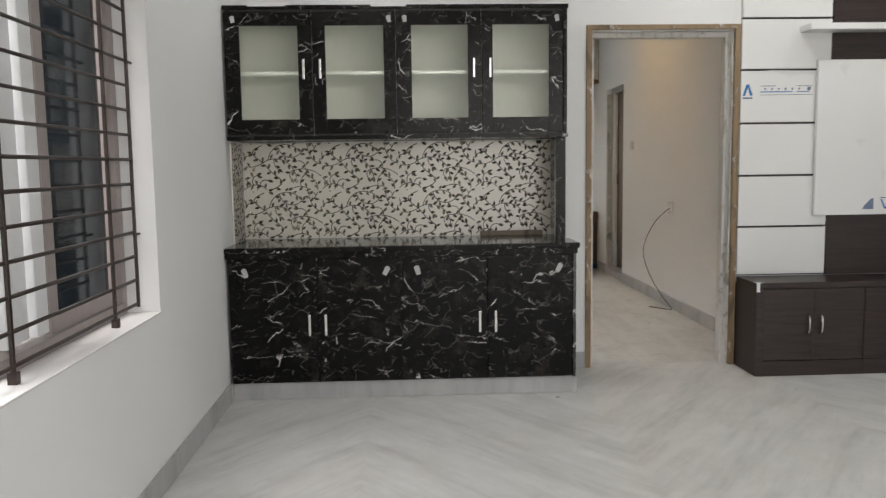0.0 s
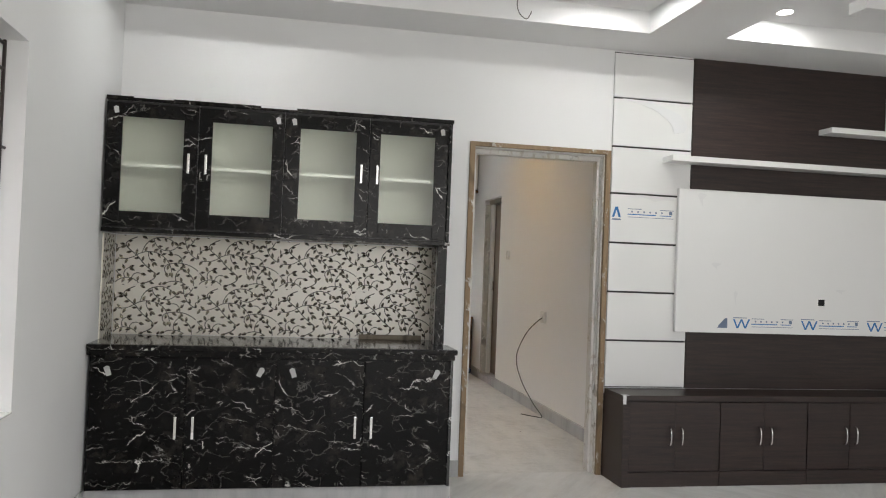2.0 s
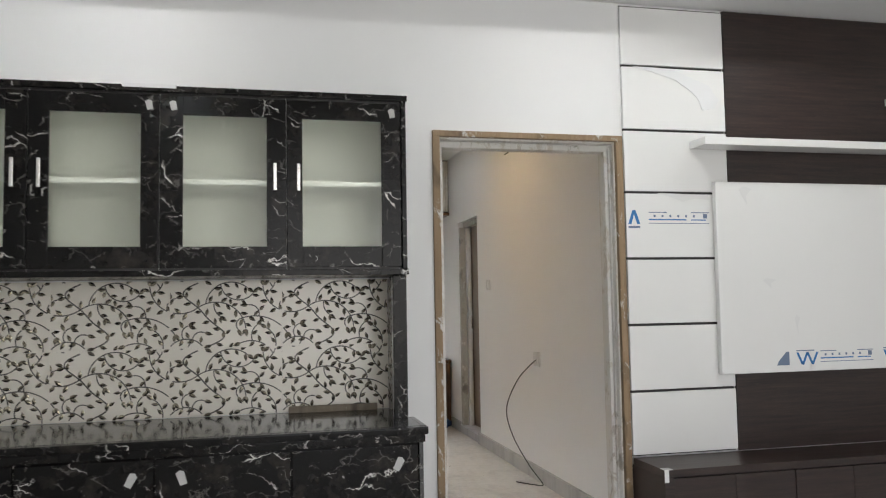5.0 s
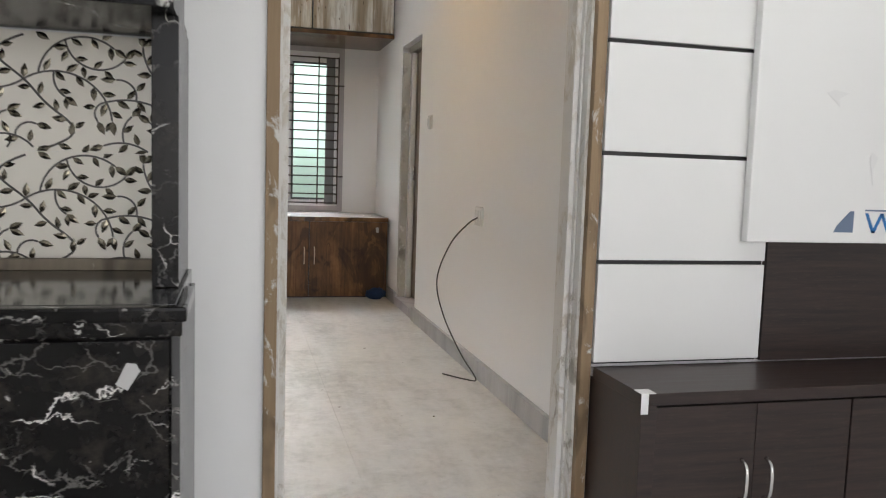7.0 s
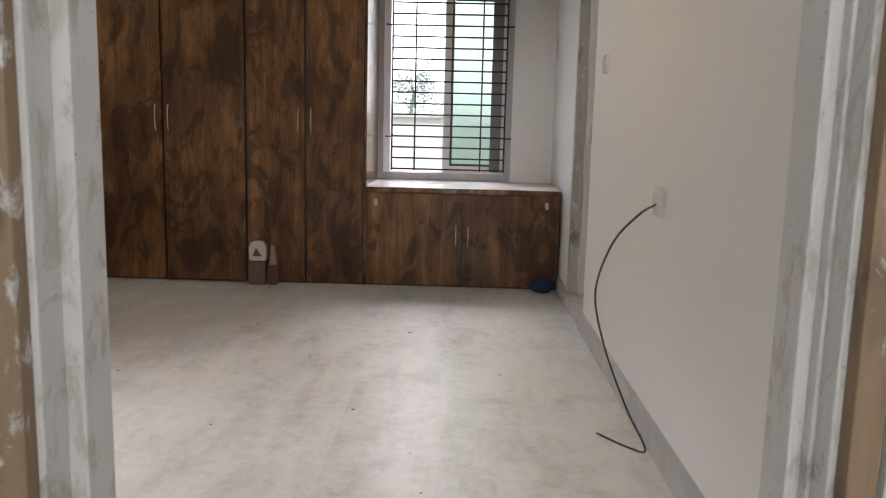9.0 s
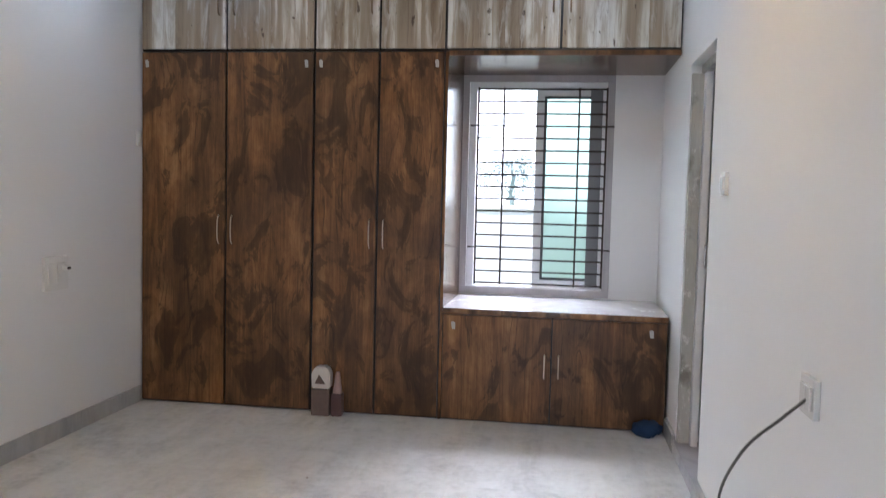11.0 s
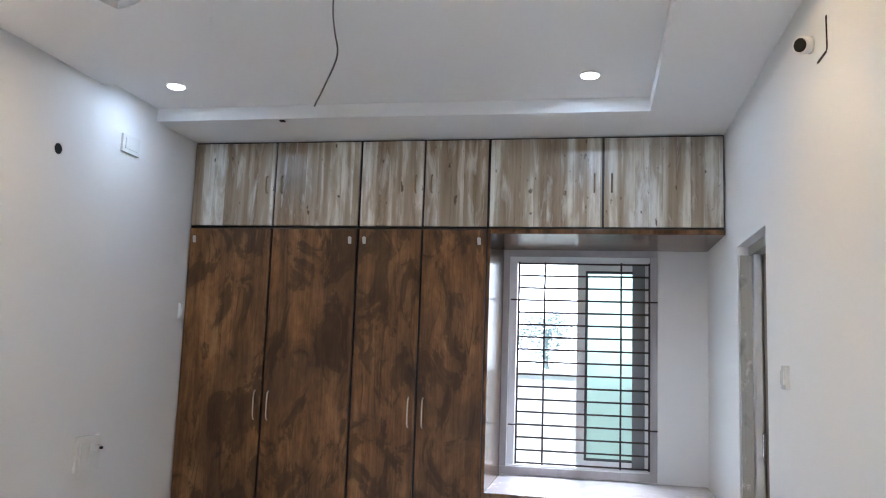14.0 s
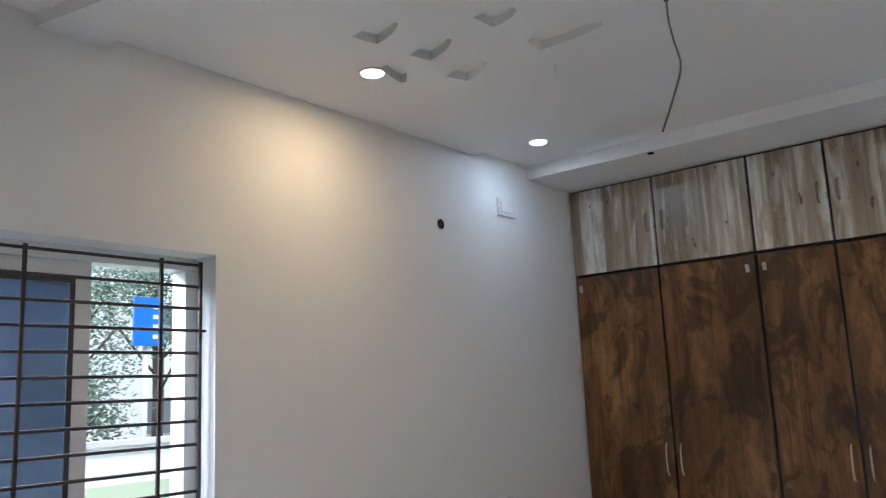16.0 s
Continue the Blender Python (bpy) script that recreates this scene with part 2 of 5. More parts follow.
def pale_planks(name, width=0.078):
    """Vertical strips of bleached board, each of its own tone."""
    m = Mat(name, 0.32)
    c = m.node("TexCoord").outputs["Object"]
    sep = m.node("SeparateXYZ", Vector=c)
    r = m.node("ObjectInfo").outputs["Random"]
    edge = m.math("MULTIPLY", m.noise(m.node("Mapping", Vector=c, Scale=(9.0, 9.0, 7.0)).outputs[0], 1.0, 2), 0.14)
    u = m.math("ADD", m.math("ADD", m.math("DIVIDE", sep.outputs[0], width), m.math("MULTIPLY", r, 13.0)), edge)
    cell = m.math("FLOOR", u)
    rnd = m.node("TexWhiteNoise", Vector=m.join(cell, m.math("FLOOR", m.math("MULTIPLY", r, 40.0)), 0.0)).outputs["Value"]
    soft = m.noise(m.node("Mapping", Vector=m.vec("ADD", c, m.join(m.math("MULTIPLY", r, 9.0), 0.0, 0.0)), Scale=(11.0, 11.0, 0.45)).outputs[0], 1.0, 3, 0.55, 0.3)
    rnd = m.math("ADD", m.math("MULTIPLY", rnd, 0.5), m.math("SUBTRACT", m.math("MULTIPLY", soft, 2.8), 1.27), True)
    tone = m.ramp(rnd, (0.0, (0.21, 0.155, 0.10)), (0.24, (0.32, 0.255, 0.18)), (0.45, (0.46, 0.41, 0.33)), (0.62, (0.61, 0.585, 0.51)), (0.82, (0.72, 0.72, 0.68)), (1.0, (0.50, 0.45, 0.38)))
    own = m.vec("ADD", c, m.join(m.math("MULTIPLY", cell, 1.7), cell, m.math("MULTIPLY", cell, 3.3)))
    g = m.node("Mapping", Vector=own, Scale=(30.0, 30.0, 3.2)).outputs[0]
    grain = m.noise(g, 1.2, 6, 0.68, 0.7)
    patch = m.noise(m.node("Mapping", Vector=own, Scale=(1.0, 1.0, 0.2)).outputs[0], 15.0, 5, 0.62, 0.5)
    col = m.mix(m.ramp(grain, (0.36, 0.34), (0.47, 0.0)), tone, (0.20, 0.145, 0.095))
    col = m.mix(m.ramp(patch, (0.39, 0.60), (0.52, 0.0)), col, (0.33, 0.26, 0.175))
    col = m.mix(m.ramp(patch, (0.53, 0.0), (0.68, 0.55)), col, (0.78, 0.77, 0.71))
    knot = m.ramp(m.noise(m.node("Mapping", Vector=own, Scale=(1, 1, 0.62)).outputs[0], 23, 2), (0.68, 0.0), (0.73, 0.85))
    col = m.mix(knot, col, (0.075, 0.048, 0.03))
    gap = m.math("LESS_THAN", m.math("PINGPONG", u, 0.5), 0.012)
    col = m.mix(m.math("MULTIPLY", gap, 0.3), col, (0.2, 0.15, 0.1))
    m.out("Base Color", col)
    m.bump(grain, 0.1, 0.002)
    return m.m


def black_marble(name, rough=0.2, shine=0.16):
    """Black marble print: thin broken lightning veins, most of them lying flat, over faint brown clouds."""
    m = Mat(name, rough)
    m.set("Specular IOR Level", shine)
    c = m.coord(vary=9.0)

    shake = m.vec("MULTIPLY", m.node("TexNoise", Vector=c, Scale=9.0, Detail=5.0, Roughness=0.65).outputs["Color"], (0.11, 0.11, 0.11))

    def veins(turn, sx, sz, width, patch, rarity):
        at = m.node("Mapping", Vector=m.vec("ADD", c, shake), Rotation=(0, radians(turn), 0), Scale=(sx, sx, sz)).outputs[0]
        v = m.node("TexVoronoi", Vector=at, Scale=1.0)
        v.feature = "DISTANCE_TO_EDGE"
        line = m.ramp(v.outputs["Distance"], (0.0, 1.0), (width * 0.35, 0.75), (width, 0.0))
        keep = m.ramp(m.noise(at, patch, 2, 0.5), (rarity, 0.0), (rarity + 0.07, 1.0))
        return m.math("MULTIPLY", line, keep)

    flat = veins(-9, 2.6, 6.2, 0.0105, 2.0, 0.54)
    fork = m.math("MULTIPLY", veins(6, 4.2, 8.5, 0.012, 1.7, 0.57), 0.6)
    steep = m.math("MULTIPLY", veins(50, 2.6, 5.5, 0.009, 2.2, 0.60), 0.6)
    hair = m.math("MULTIPLY", veins(-20, 9.0, 15.0, 0.030, 1.4, 0.50), 0.13)
    fleck = m.math("MULTIPLY", m.ramp(m.noise(c, 60, 3, 0.6), (0.69, 0.0), (0.76, 1.0)), 0.25)
    cloud = m.noise(c, 7, 6, 0.7)
    base = m.ramp(cloud, (0.38, (0.002, 0.002, 0.002)), (0.54, (0.004, 0.0036, 0.0033)), (0.74, (0.036, 0.030, 0.025)))
    f = m.math("MAXIMUM", m.math("MAXIMUM", flat, fork), m.math("MAXIMUM", steep, m.math("MAXIMUM", hair, fleck)), True)
    m.out("Base Color", m.mix(f, base, (0.74, 0.72, 0.68)))
    m.out("Roughness", m.math("ADD", m.math("MULTIPLY", cloud, 0.12), rough - 0.05))
    return m.m


def wenge(name):
    m = Mat(name, 0.42)
    m.set("Specular IOR Level", 0.5)
    c = m.coord((3.0, 60.0, 60.0), vary=5.0)
    g = m.noise(c, 1.0, 5, 0.65, 0.4)
    pores = m.noise(m.coord((24.0, 260.0, 260.0), vary=5.0), 1.0, 2)
    col = m.ramp(g, (0.35, (0.012, 0.007, 0.006)), (0.6, (0.031, 0.017, 0.014)), (0.8, (0.052, 0.030, 0.025)))
    m.out("Base Color", m.mix(m.ramp(pores, (0.6, 0.0), (0.7, 0.35)), col, (0.055, 0.036, 0.03)))
    m.out("Roughness", m.math("ADD", m.math("MULTIPLY", g, 0.22), 0.3))
    m.bump(pores, 0.1, 0.001)
    return m.m


def raw_wood(name, pale, deep, smear):
    """Unfinished frame timber with putty and cement smeared over it."""
    m = Mat(name, 0.68)
    c = m.coord()
    g = m.noise(m.node("Mapping", Vector=c, Scale=(38.0, 38.0, 1.6)).outputs[0], 1.0, 5, 0.6, 0.6)
    knots = m.ramp(m.noise(m.node("Mapping", Vector=c, Scale=(5, 5, 1.8)).outputs[0], 2.2, 3, 0.5, 0.8), (0.56, 0.0), (0.72, 1.0))
    col = m.mix(g, deep, pale)
    col = m.mix(m.math("MULTIPLY", knots, 0.75), col, tuple(k * 0.38 for k in deep))
    putty = m.ramp(m.noise(m.node("Mapping", Vector=c, Scale=(9, 9, 5.0)).outputs[0], 1.7, 7, 0.70, 0.7), (0.62 - smear, 0.0), (0.70 - smear, 1.0))
    col = m.mix(putty, col, (0.64, 0.63, 0.60))
    pits = m.ramp(m.noise(c, 75, 3), (0.70, 0.0), (0.76, 1.0))
    col = m.mix(m.math("MULTIPLY", pits, 0.6), col, (0.16, 0.13, 0.10))
    m.out("Base Color", col)
    m.bump(m.math("ADD", g, m.math("ADD", m.math("MULTIPLY", putty, 1.4), m.math("MULTIPLY", pits, -2.0))), 0.45, 0.004)
    return m.m


def glow(name, color, strength):
    m = Mat(name, 0.4, 0, color)
    m.set("Emission Color", (*color, 1)), m.set("Emission Strength", strength)
    return m.m


def glass(name, color, rough, through_=1.0):
    m = Mat(name, rough, 0, color)
    m.set("Transmission Weight", through_), m.set("IOR", 1.3)
    return m.m


def leafy(name, a, b):
    m = Mat(name, 0.6)
    r = m.node("NewGeometry").outputs["Random Per Island"]
    m.out("Base Color", m.mix(r, a, b))
    return m.m


WALL = wall_paint("white_wall_paint", (0.80, 0.805, 0.80))
CEIL = wall_paint("white_ceiling_paint", (0.82, 0.82, 0.815))
DUSTY = dusty_marble("dusty_white_marble")
FLOOR = marble("white_marble", rough=0.36, grime=0.42)
SKIRT = marble("grey_marble", (0.44, 0.445, 0.44), (0.20, 0.205, 0.21), 0.3, 0.15)
WOOD = brown_wood("smoked_brown_laminate")
WOODTOP = brown_wood("polished_brown_laminate", 0.16)
PLANK = pale_planks("bleached_plank_laminate")
NERO = black_marble("black_marble_laminate")
NEROSIDE = black_marble("glossy_black_marble_laminate", 0.22, 0.8)
WENGE = wenge("wenge_laminate")
WHITE = plain("white_gloss_laminate", (0.80, 0.80, 0.785), 0.2, grain=0.05, scale=3.0)
BLACK = plain("black_edge_band", (0.012, 0.011, 0.011), 0.4)
COUNTER = plain("polished_black_granite", (0.022, 0.023, 0.022), 0.12, grain=0.5, scale=90)
CHROME = plain("brushed_chrome", (0.72, 0.71, 0.69), 0.25, 1.0)
BRONZE = plain("dull_bronze", (0.30, 0.23, 0.15), 0.35, 1.0)
BRASS = plain("champagne_metal", (0.66, 0.58, 0.46), 0.3, 1.0)
IRON = plain("dark_painted_iron", (0.035, 0.022, 0.018), 0.5, 0.0, 0.3, 60, 0.15)
UPVC = plain("white_upvc", (0.78, 0.79, 0.80), 0.35)
GREYSTONE = marble("grey_sill_stone", (0.46, 0.44, 0.46), (0.30, 0.29, 0.31), 0.35, 0.2)
FRAMEWOOD = raw_wood("stained_frame_wood", (0.35, 0.25, 0.15), (0.185, 0.12, 0.066), 0.035)
JAMBWOOD = raw_wood("puttied_frame_wood", (0.58, 0.55, 0.49), (0.47, 0.43, 0.37), 0.21)
PLASTIC = plain("white_switch_plastic", (0.84, 0.84, 0.82), 0.25)
DARKHOLE = plain("dark_cavity", (0.008, 0.008, 0.008), 0.9)
CABLE = plain("black_cable_sheath", (0.055, 0.052, 0.048), 0.4)
GREYWIRE = plain("grey_wire", (0.12, 0.115, 0.11), 0.5)
FROST = glass("frosted_green_glass", (0.93, 0.965, 0.89), 0.28)
DARKPANE = glass("dark_tinted_pane", (0.030, 0.040, 0.050), 0.08, 0.25)
CUPBOARD = plain("pale_cupboard_lining", (0.84, 0.845, 0.80), 0.5)
GLAZE = plain("pearl_glazed_tile", (0.80, 0.765, 0.68), 0.16, grain=0.1, scale=8.0)
STEM = plain("dark_glazed_stem", (0.045, 0.04, 0.034), 0.3)
VINE = plain("dark_metallic_glaze", (0.19, 0.17, 0.13), 0.2, 0.95)
BLUEINK = plain("blue_print", (0.02, 0.16, 0.42), 0.4)
GREYINK = plain("grey_print", (0.14, 0.19, 0.28), 0.4)
FILM = plain("peeling_film", (0.77, 0.775, 0.775), 0.12, grain=0.03)
STICK = plain("sticker_paper", (0.46, 0.46, 0.45), 0.5)
GREYFILM = plain("wrinkled_film", (0.71, 0.71, 0.70), 0.3)


# ---- building helpers ----
ORIGIN = {}


def bx(x0, x1, y0, y1, z0, z1, bevel=0.0, bm=None):
    """A box, its edges rounded by bevel, alone or added to bm."""
    one = bmesh.new()
    bmesh.ops.create_cube(one, size=1.0)
    for v in one.verts:
        v.co = ((x0 + x1) / 2 + v.co.x * (x1 - x0), (y0 + y1) / 2 + v.co.y * (y1 - y0), (z0 + z1) / 2 + v.co.z * (z1 - z0))
    if bevel:
        bmesh.ops.bevel(one, geom=one.edges[:], offset=bevel, segments=2, affect="EDGES", profile=0.7)
    return one if bm is None else merged(bm, one)


def merged(bm, one):
    d = bpy.data.meshes.new("part")
    one.to_mesh(d)
    bm.from_mesh(d)
    one.free()
    bpy.data.meshes.remove(d)
    return bm


def prism(outline, lo, hi, axis="z"):
    """A slab with the given outline, between two heights along an axis."""
    bm = bmesh.new()
    place = {"z": lambda a, b, c: (a, b, c), "y": lambda a, b, c: (a, c, b), "x": lambda a, b, c: (c, a, b)}[axis]
    low = [bm.verts.new(place(a, b, lo)) for a, b in outline]
    top = [bm.verts.new(place(a, b, hi)) for a, b in outline]
    bm.faces.new(low), bm.faces.new(top[::-1])
    for i in range(len(low)):
        j = (i + 1) % len(low)
        bm.faces.new((low[i], top[i], top[j], low[j]))
    bmesh.ops.recalc_face_normals(bm, faces=bm.faces[:])
    return bm


def rod(points, radius, sides=8, bm=None):
    """A round bar or cable along a line of points."""
    bm = bm or bmesh.new()
    pts = [Vector(p) for p in points]
    rings, side = [], None
    for i, p in enumerate(pts):
        way = (pts[min(i + 1, len(pts) - 1)] - pts[max(i - 1, 0)]).normalized()
        if side is None:
            side = way.orthogonal().normalized()
        side = (side - way * side.dot(way)).normalized()
        up = way.cross(side)
        rings.append([bm.verts.new(p + radius * (math.cos(a) * side + math.sin(a) * up)) for a in [2 * math.pi * k / sides for k in range(sides)]])
    for a, b in zip(rings, rings[1:]):
        for k in range(sides):
            bm.faces.new((a[k], a[(k + 1) % sides], b[(k + 1) % sides], b[k])).smooth = True
    bm.faces.new(rings[0][::-1]), bm.faces.new(rings[-1])
    return bm


def glide(points, n=8):
    """Points on a smooth line through the given ones."""
    p = [Vector(q) for q in points]
    p = [2 * p[0] - p[1], *p, 2 * p[-1] - p[-2]]
    line = []
    for a, b, c, d in zip(p, p[1:], p[2:], p[3:]):
        for k in range(n):
            t = k / n
            line.append(0.5 * (2 * b + (c - a) * t + (2 * a - 5 * b + 4 * c - d) * t * t + (3 * b - a - 3 * c + d) * t**3))
    return line + [p[-2]]


def disc(x, y, z, r, h, bm=None, sides=28):
    return rod([(x, y, z), (x, y, z + h)], r, sides, bm)


def thing(name, loc, label, category, group=""):
    ob = new(name)
    ob.location = loc
    ob.empty_display_size = 0.05
    ORIGIN[ob.name] = Vector(loc)
    return tagged(ob, label, category, group)


def part(name, bm, material, parent, label=""):
    """One mesh, built in world places, under its thing or part."""
    d = bpy.data.meshes.new(name)
    base = ORIGIN.get(parent.name, Vector())
    bm.transform(Matrix.Translation(-base))
    bm.to_mesh(d)
    bm.free()
    for m in material if isinstance(material, (list, tuple)) else [material]:
        d.materials.append(m)
    ob = new(name, d)
    ob.parent = parent
    ORIGIN[ob.name] = base
    return tagged(ob, label)


def solid(name, bm, material, label, category, kind="", loc=None):
    """A top-level thing made of one mesh."""
    d = bpy.data.meshes.new(name)
    if loc:
        bm.transform(Matrix.Translation(-Vector(loc)))
    bm.to_mesh(d)
    bm.free()
    for m in material if isinstance(material, (list, tuple)) else [material]:
        d.materials.append(m)
    ob = new(name, d)
    ob.location = loc or (0, 0, 0)
    ORIGIN[ob.name] = Vector(loc or (0, 0, 0))
    return tagged(ob, label, category, "", kind)


# ---- plan ----
XW, XL = -0.597, -0.545  # inner faces of the west wall, bedroom and living room
XB = 2.705           # bedroom's east wall
YL, YB = 5.205, 5.335  # living and bedroom faces of the wall between
YN = 10.62           # bedroom's north wall
XE, YS = 5.6, -2.5   # far walls of the living room
TOP = 3.1
D0, D1, DT = 1.505, 2.434, 2.069  # door opening
LW = (1.70, 3.535, 0.695, 2.05)  # living window: y0, y1, z0, z1
BW = (5.85, 7.19, 0.69, 2.10)    # bedroom side window
NW = (1.40, 2.36, 0.70, 2.165)    # bedroom end window: x0, x1, z0, z1
BD = (8.79, 9.50, 2.078)          # bathroom door: y0, y1, top
SOFF = 2.722
SOFB = 2.785

# ---- structure ----
GROUT = plain("grey_joint_filler", (0.24, 0.235, 0.22), 0.8)


def slab_floor(name, y0, y1, xs, ys, material, label):
    """Marble slabs laid with fine joints on a bed."""
    f = solid(name, bx(XW - 0.24, XE + 0.2, y0, y1, -0.12, -0.004), GROUT, label, "floor", "structure", (0, 0, 0))
    for x0, x1 in zip(xs[:-1], xs[1:]):
        for v0, v1 in zip(ys[:-1], ys[1:]):
            part("slab", bx(x0 + 0.0003, x1 - 0.0003, v0 + 0.0003, v1 - 0.0003, -0.02, 0.0), material, f)


MIDDOOR = (YL + YB) / 2
slab_floor("floor_living", YS - 0.2, MIDDOOR, [XW - 0.24] + [-0.94 + 1.16 * k for k in range(1, 9) if -0.94 + 1.16 * k < XE] + [XE + 0.2], [YS - 0.2] + [v for v in (-3.85, -2.05, -0.25, 1.55, 3.35) if v > YS] + [MIDDOOR], FLOOR, "white marble floor with grey diagonal veins")
slab_floor("floor_bedroom", MIDDOOR, YN + 0.24, [XW - 0.24] + [-0.43 + 1.15 * k for k in range(1, 9) if -0.43 + 1.15 * k < XE] + [XE + 0.2], [MIDDOOR, 6.95, 8.75, YN + 0.24], DUSTY, "dusty white marble floor with scuffs and stains")

w = bx(XW - 0.24, XL, YS - 0.2, LW[0], 0, TOP)
bx(XW - 0.24, XL, LW[0], LW[1], 0, LW[2], 0, w), bx(XW - 0.24, XL, LW[0], LW[1], LW[3], TOP, 0, w)
bx(XW - 0.24, XL, LW[1], YL + 0.06, 0, TOP, 0, w)
bx(XW - 0.24, XW, YL + 0.06, BW[0], 0, TOP, 0, w)
bx(XW - 0.24, XW, BW[0], BW[1], 0, BW[2], 0, w), bx(XW - 0.24, XW, BW[0], BW[1], BW[3], TOP, 0, w)
bx(XW - 0.24, XW, BW[1], YN + 0.24, 0, TOP, 0, w)
solid("wall_west", w, WALL, "white painted plaster wall with two windows", "wall", "structure")

w = bx(XL, D0, YL, YB, 0, TOP)
bx(D1, XE, YL, YB, 0, TOP, 0, w), bx(D0, D1, YL, YB, DT, TOP, 0, w)
solid("wall_middle", w, WALL, "white painted wall with a doorway", "wall", "structure")

w = bx(XW, NW[0], YN, YN + 0.24, 0, TOP)
bx(NW[1], XB + 1.6, YN, YN + 0.24, 0, TOP, 0, w), bx(NW[0], NW[1], YN, YN + 0.24, 0, NW[2], 0, w), bx(NW[0], NW[1], YN, YN + 0.24, NW[3], TOP, 0, w)
solid("wall_north", w, WALL, "white painted end wall with a window", "wall", "structure")

w = bx(XB, XB + 0.14, YB, BD[0], 0, TOP)
bx(XB, XB + 0.14, BD[1], YN, 0, TOP, 0, w), bx(XB, XB + 0.14, BD[0], BD[1], BD[2], TOP, 0, w), bx(XB, XB + 0.14, BD[0], BD[1], 0, 0.06, 0, w)
solid("wall_bedroom_east", w, WALL, "white painted wall with a narrow doorway", "wall", "structure")
w = bx(XB + 0.14, XB + 1.6, 8.3, 8.4, 0, TOP)
bx(XB + 1.5, XB + 1.6, 8.4, YN, 0, TOP, 0, w)
solid("wall_bathroom", w, WALL, "plain white wall behind the narrow doorway", "wall", "structure")

w = bx(XE, XE + 0.2, YS - 0.2, YB, 0, TOP)
solid("wall_east", w, WALL, "plain white painted wall", "wall", "structure")
# unseen south wall; its wide opening is added to go with the fill lamp
w = bx(XL, 0.4, YS - 0.2, YS, 0, TOP)
bx(4.8, XE, YS - 0.2, YS, 0, TOP, 0, w), bx(0.4, 4.8, YS - 0.2, YS, 2.7, TOP, 0, w)
solid("wall_south", w, WALL, "unseen plain white wall with an opening added for the fill light", "wall", "structure")

# living ceiling: a lowered border with two trays
TRAYS = [(-0.155, 2.485, 1.4, 4.80), (2.955, 5.2, 1.4, 4.75)]
c = bx(XL, XE, 4.80, YL, SOFF, TOP)
bx(XL, XE, YS, 1.4, SOFF, TOP, 0, c)
bx(XL, -0.155, 1.4, 4.80, SOFF, TOP, 0, c), bx(2.485, 2.955, 1.4, 4.80, SOFF, TOP, 0, c), bx(5.2, XE, 1.4, 4.80, SOFF, TOP, 0, c)
bx(2.955, 5.2, 4.75, 4.80, SOFF, TOP, 0, c)
for x0, x1, y0, y1 in TRAYS:
    bx(x0, x1, y0, y1, Z_TRAY, TOP, 0, c)
# a narrow dropped board across the second tray
bx(3.47, 5.2, 4.20, 4.34, 2.79, Z_TRAY, 0, c)
solid("ceiling_living", c, CEIL, "white false ceiling with two recessed trays", "ceiling", "structure")

# bedroom ceiling: border on the wardrobe and east sides, layered leaf plates to the west
c = bx(XW, XB, 9.385, YN, SOFB, TOP)
bx(2.258, XB, YB, 9.385, SOFB, TOP, 0, c)
bx(XW, 2.258, YB, 9.385, Z_BED + 0.002, TOP, 0, c)


def arc_line(pts, n=10):
    return [(p.x, p.y) for p in glide([(a, b, 0) for a, b in pts], n)]


def pierced(outline, holes, lo, hi):
    """A slab with the given outline and openings cut through it."""
    bm = bmesh.new()
    edges = []
    for loop in (outline, *holes):
        vs = [bm.verts.new((a, b, lo)) for a, b in loop]
        edges += [bm.edges.new((p, q)) for p, q in zip(vs, vs[1:] + vs[:1])]
    bmesh.ops.triangle_fill(bm, use_beauty=True, use_dissolve=False, edges=edges)
    up = bmesh.ops.extrude_face_region(bm, geom=bm.faces[:])
    for v in up["geom"]:
        if isinstance(v, bmesh.types.BMVert):
            v.co.z = hi
    bmesh.ops.recalc_face_normals(bm, faces=bm.faces[:])
    return bm


def feather(x0, y0, x1, y1, width, n=7):
    """An opening with a blunt root and a bowed tip, from one end to the other."""
    way = Vector((x1 - x0, y1 - y0))
    side = Vector((-way.y, way.x)).normalized() * width * 0.5
    prof = [(k / n, 1.0 - 0.75 * (k / n) ** 3) for k in range(n + 1)]
    pts = [Vector((x0, y0)) + way * t + side * h for t, h in prof] + [Vector((x0, y0)) + way * t - side * h for t, h in prof[::-1]]
    return [(p.x, p.y) for p in pts]


plate = arc_line([(XW + 0.001, 8.86), (-0.35, 8.80), (-0.02, 8.62), (0.27, 8.31), (0.40, 8.08)]) + arc_line([(0.46, 8.05), (0.70, 7.98), (0.92, 7.82), (1.00, 7.5), (0.90, 7.0), (0.66, 6.5), (0.3, 5.9)], 6) + [(XW + 0.001, 5.9)]
openings = [feather(0.02, 7.39, 0.20, 7.36, 0.11), feather(0.06, 7.65, 0.25, 7.60, 0.10), feather(0.42, 7.58, 0.56, 7.57, 0.11), feather(0.03, 7.92, 0.22, 7.86, 0.11), feather(0.44, 7.87, 0.72, 7.89, 0.11), feather(-0.06, 7.62, -0.15, 7.79, 0.08)]
merged(c, pierced(plate, openings, Z_BED - 0.034, Z_BED + 0.0195))
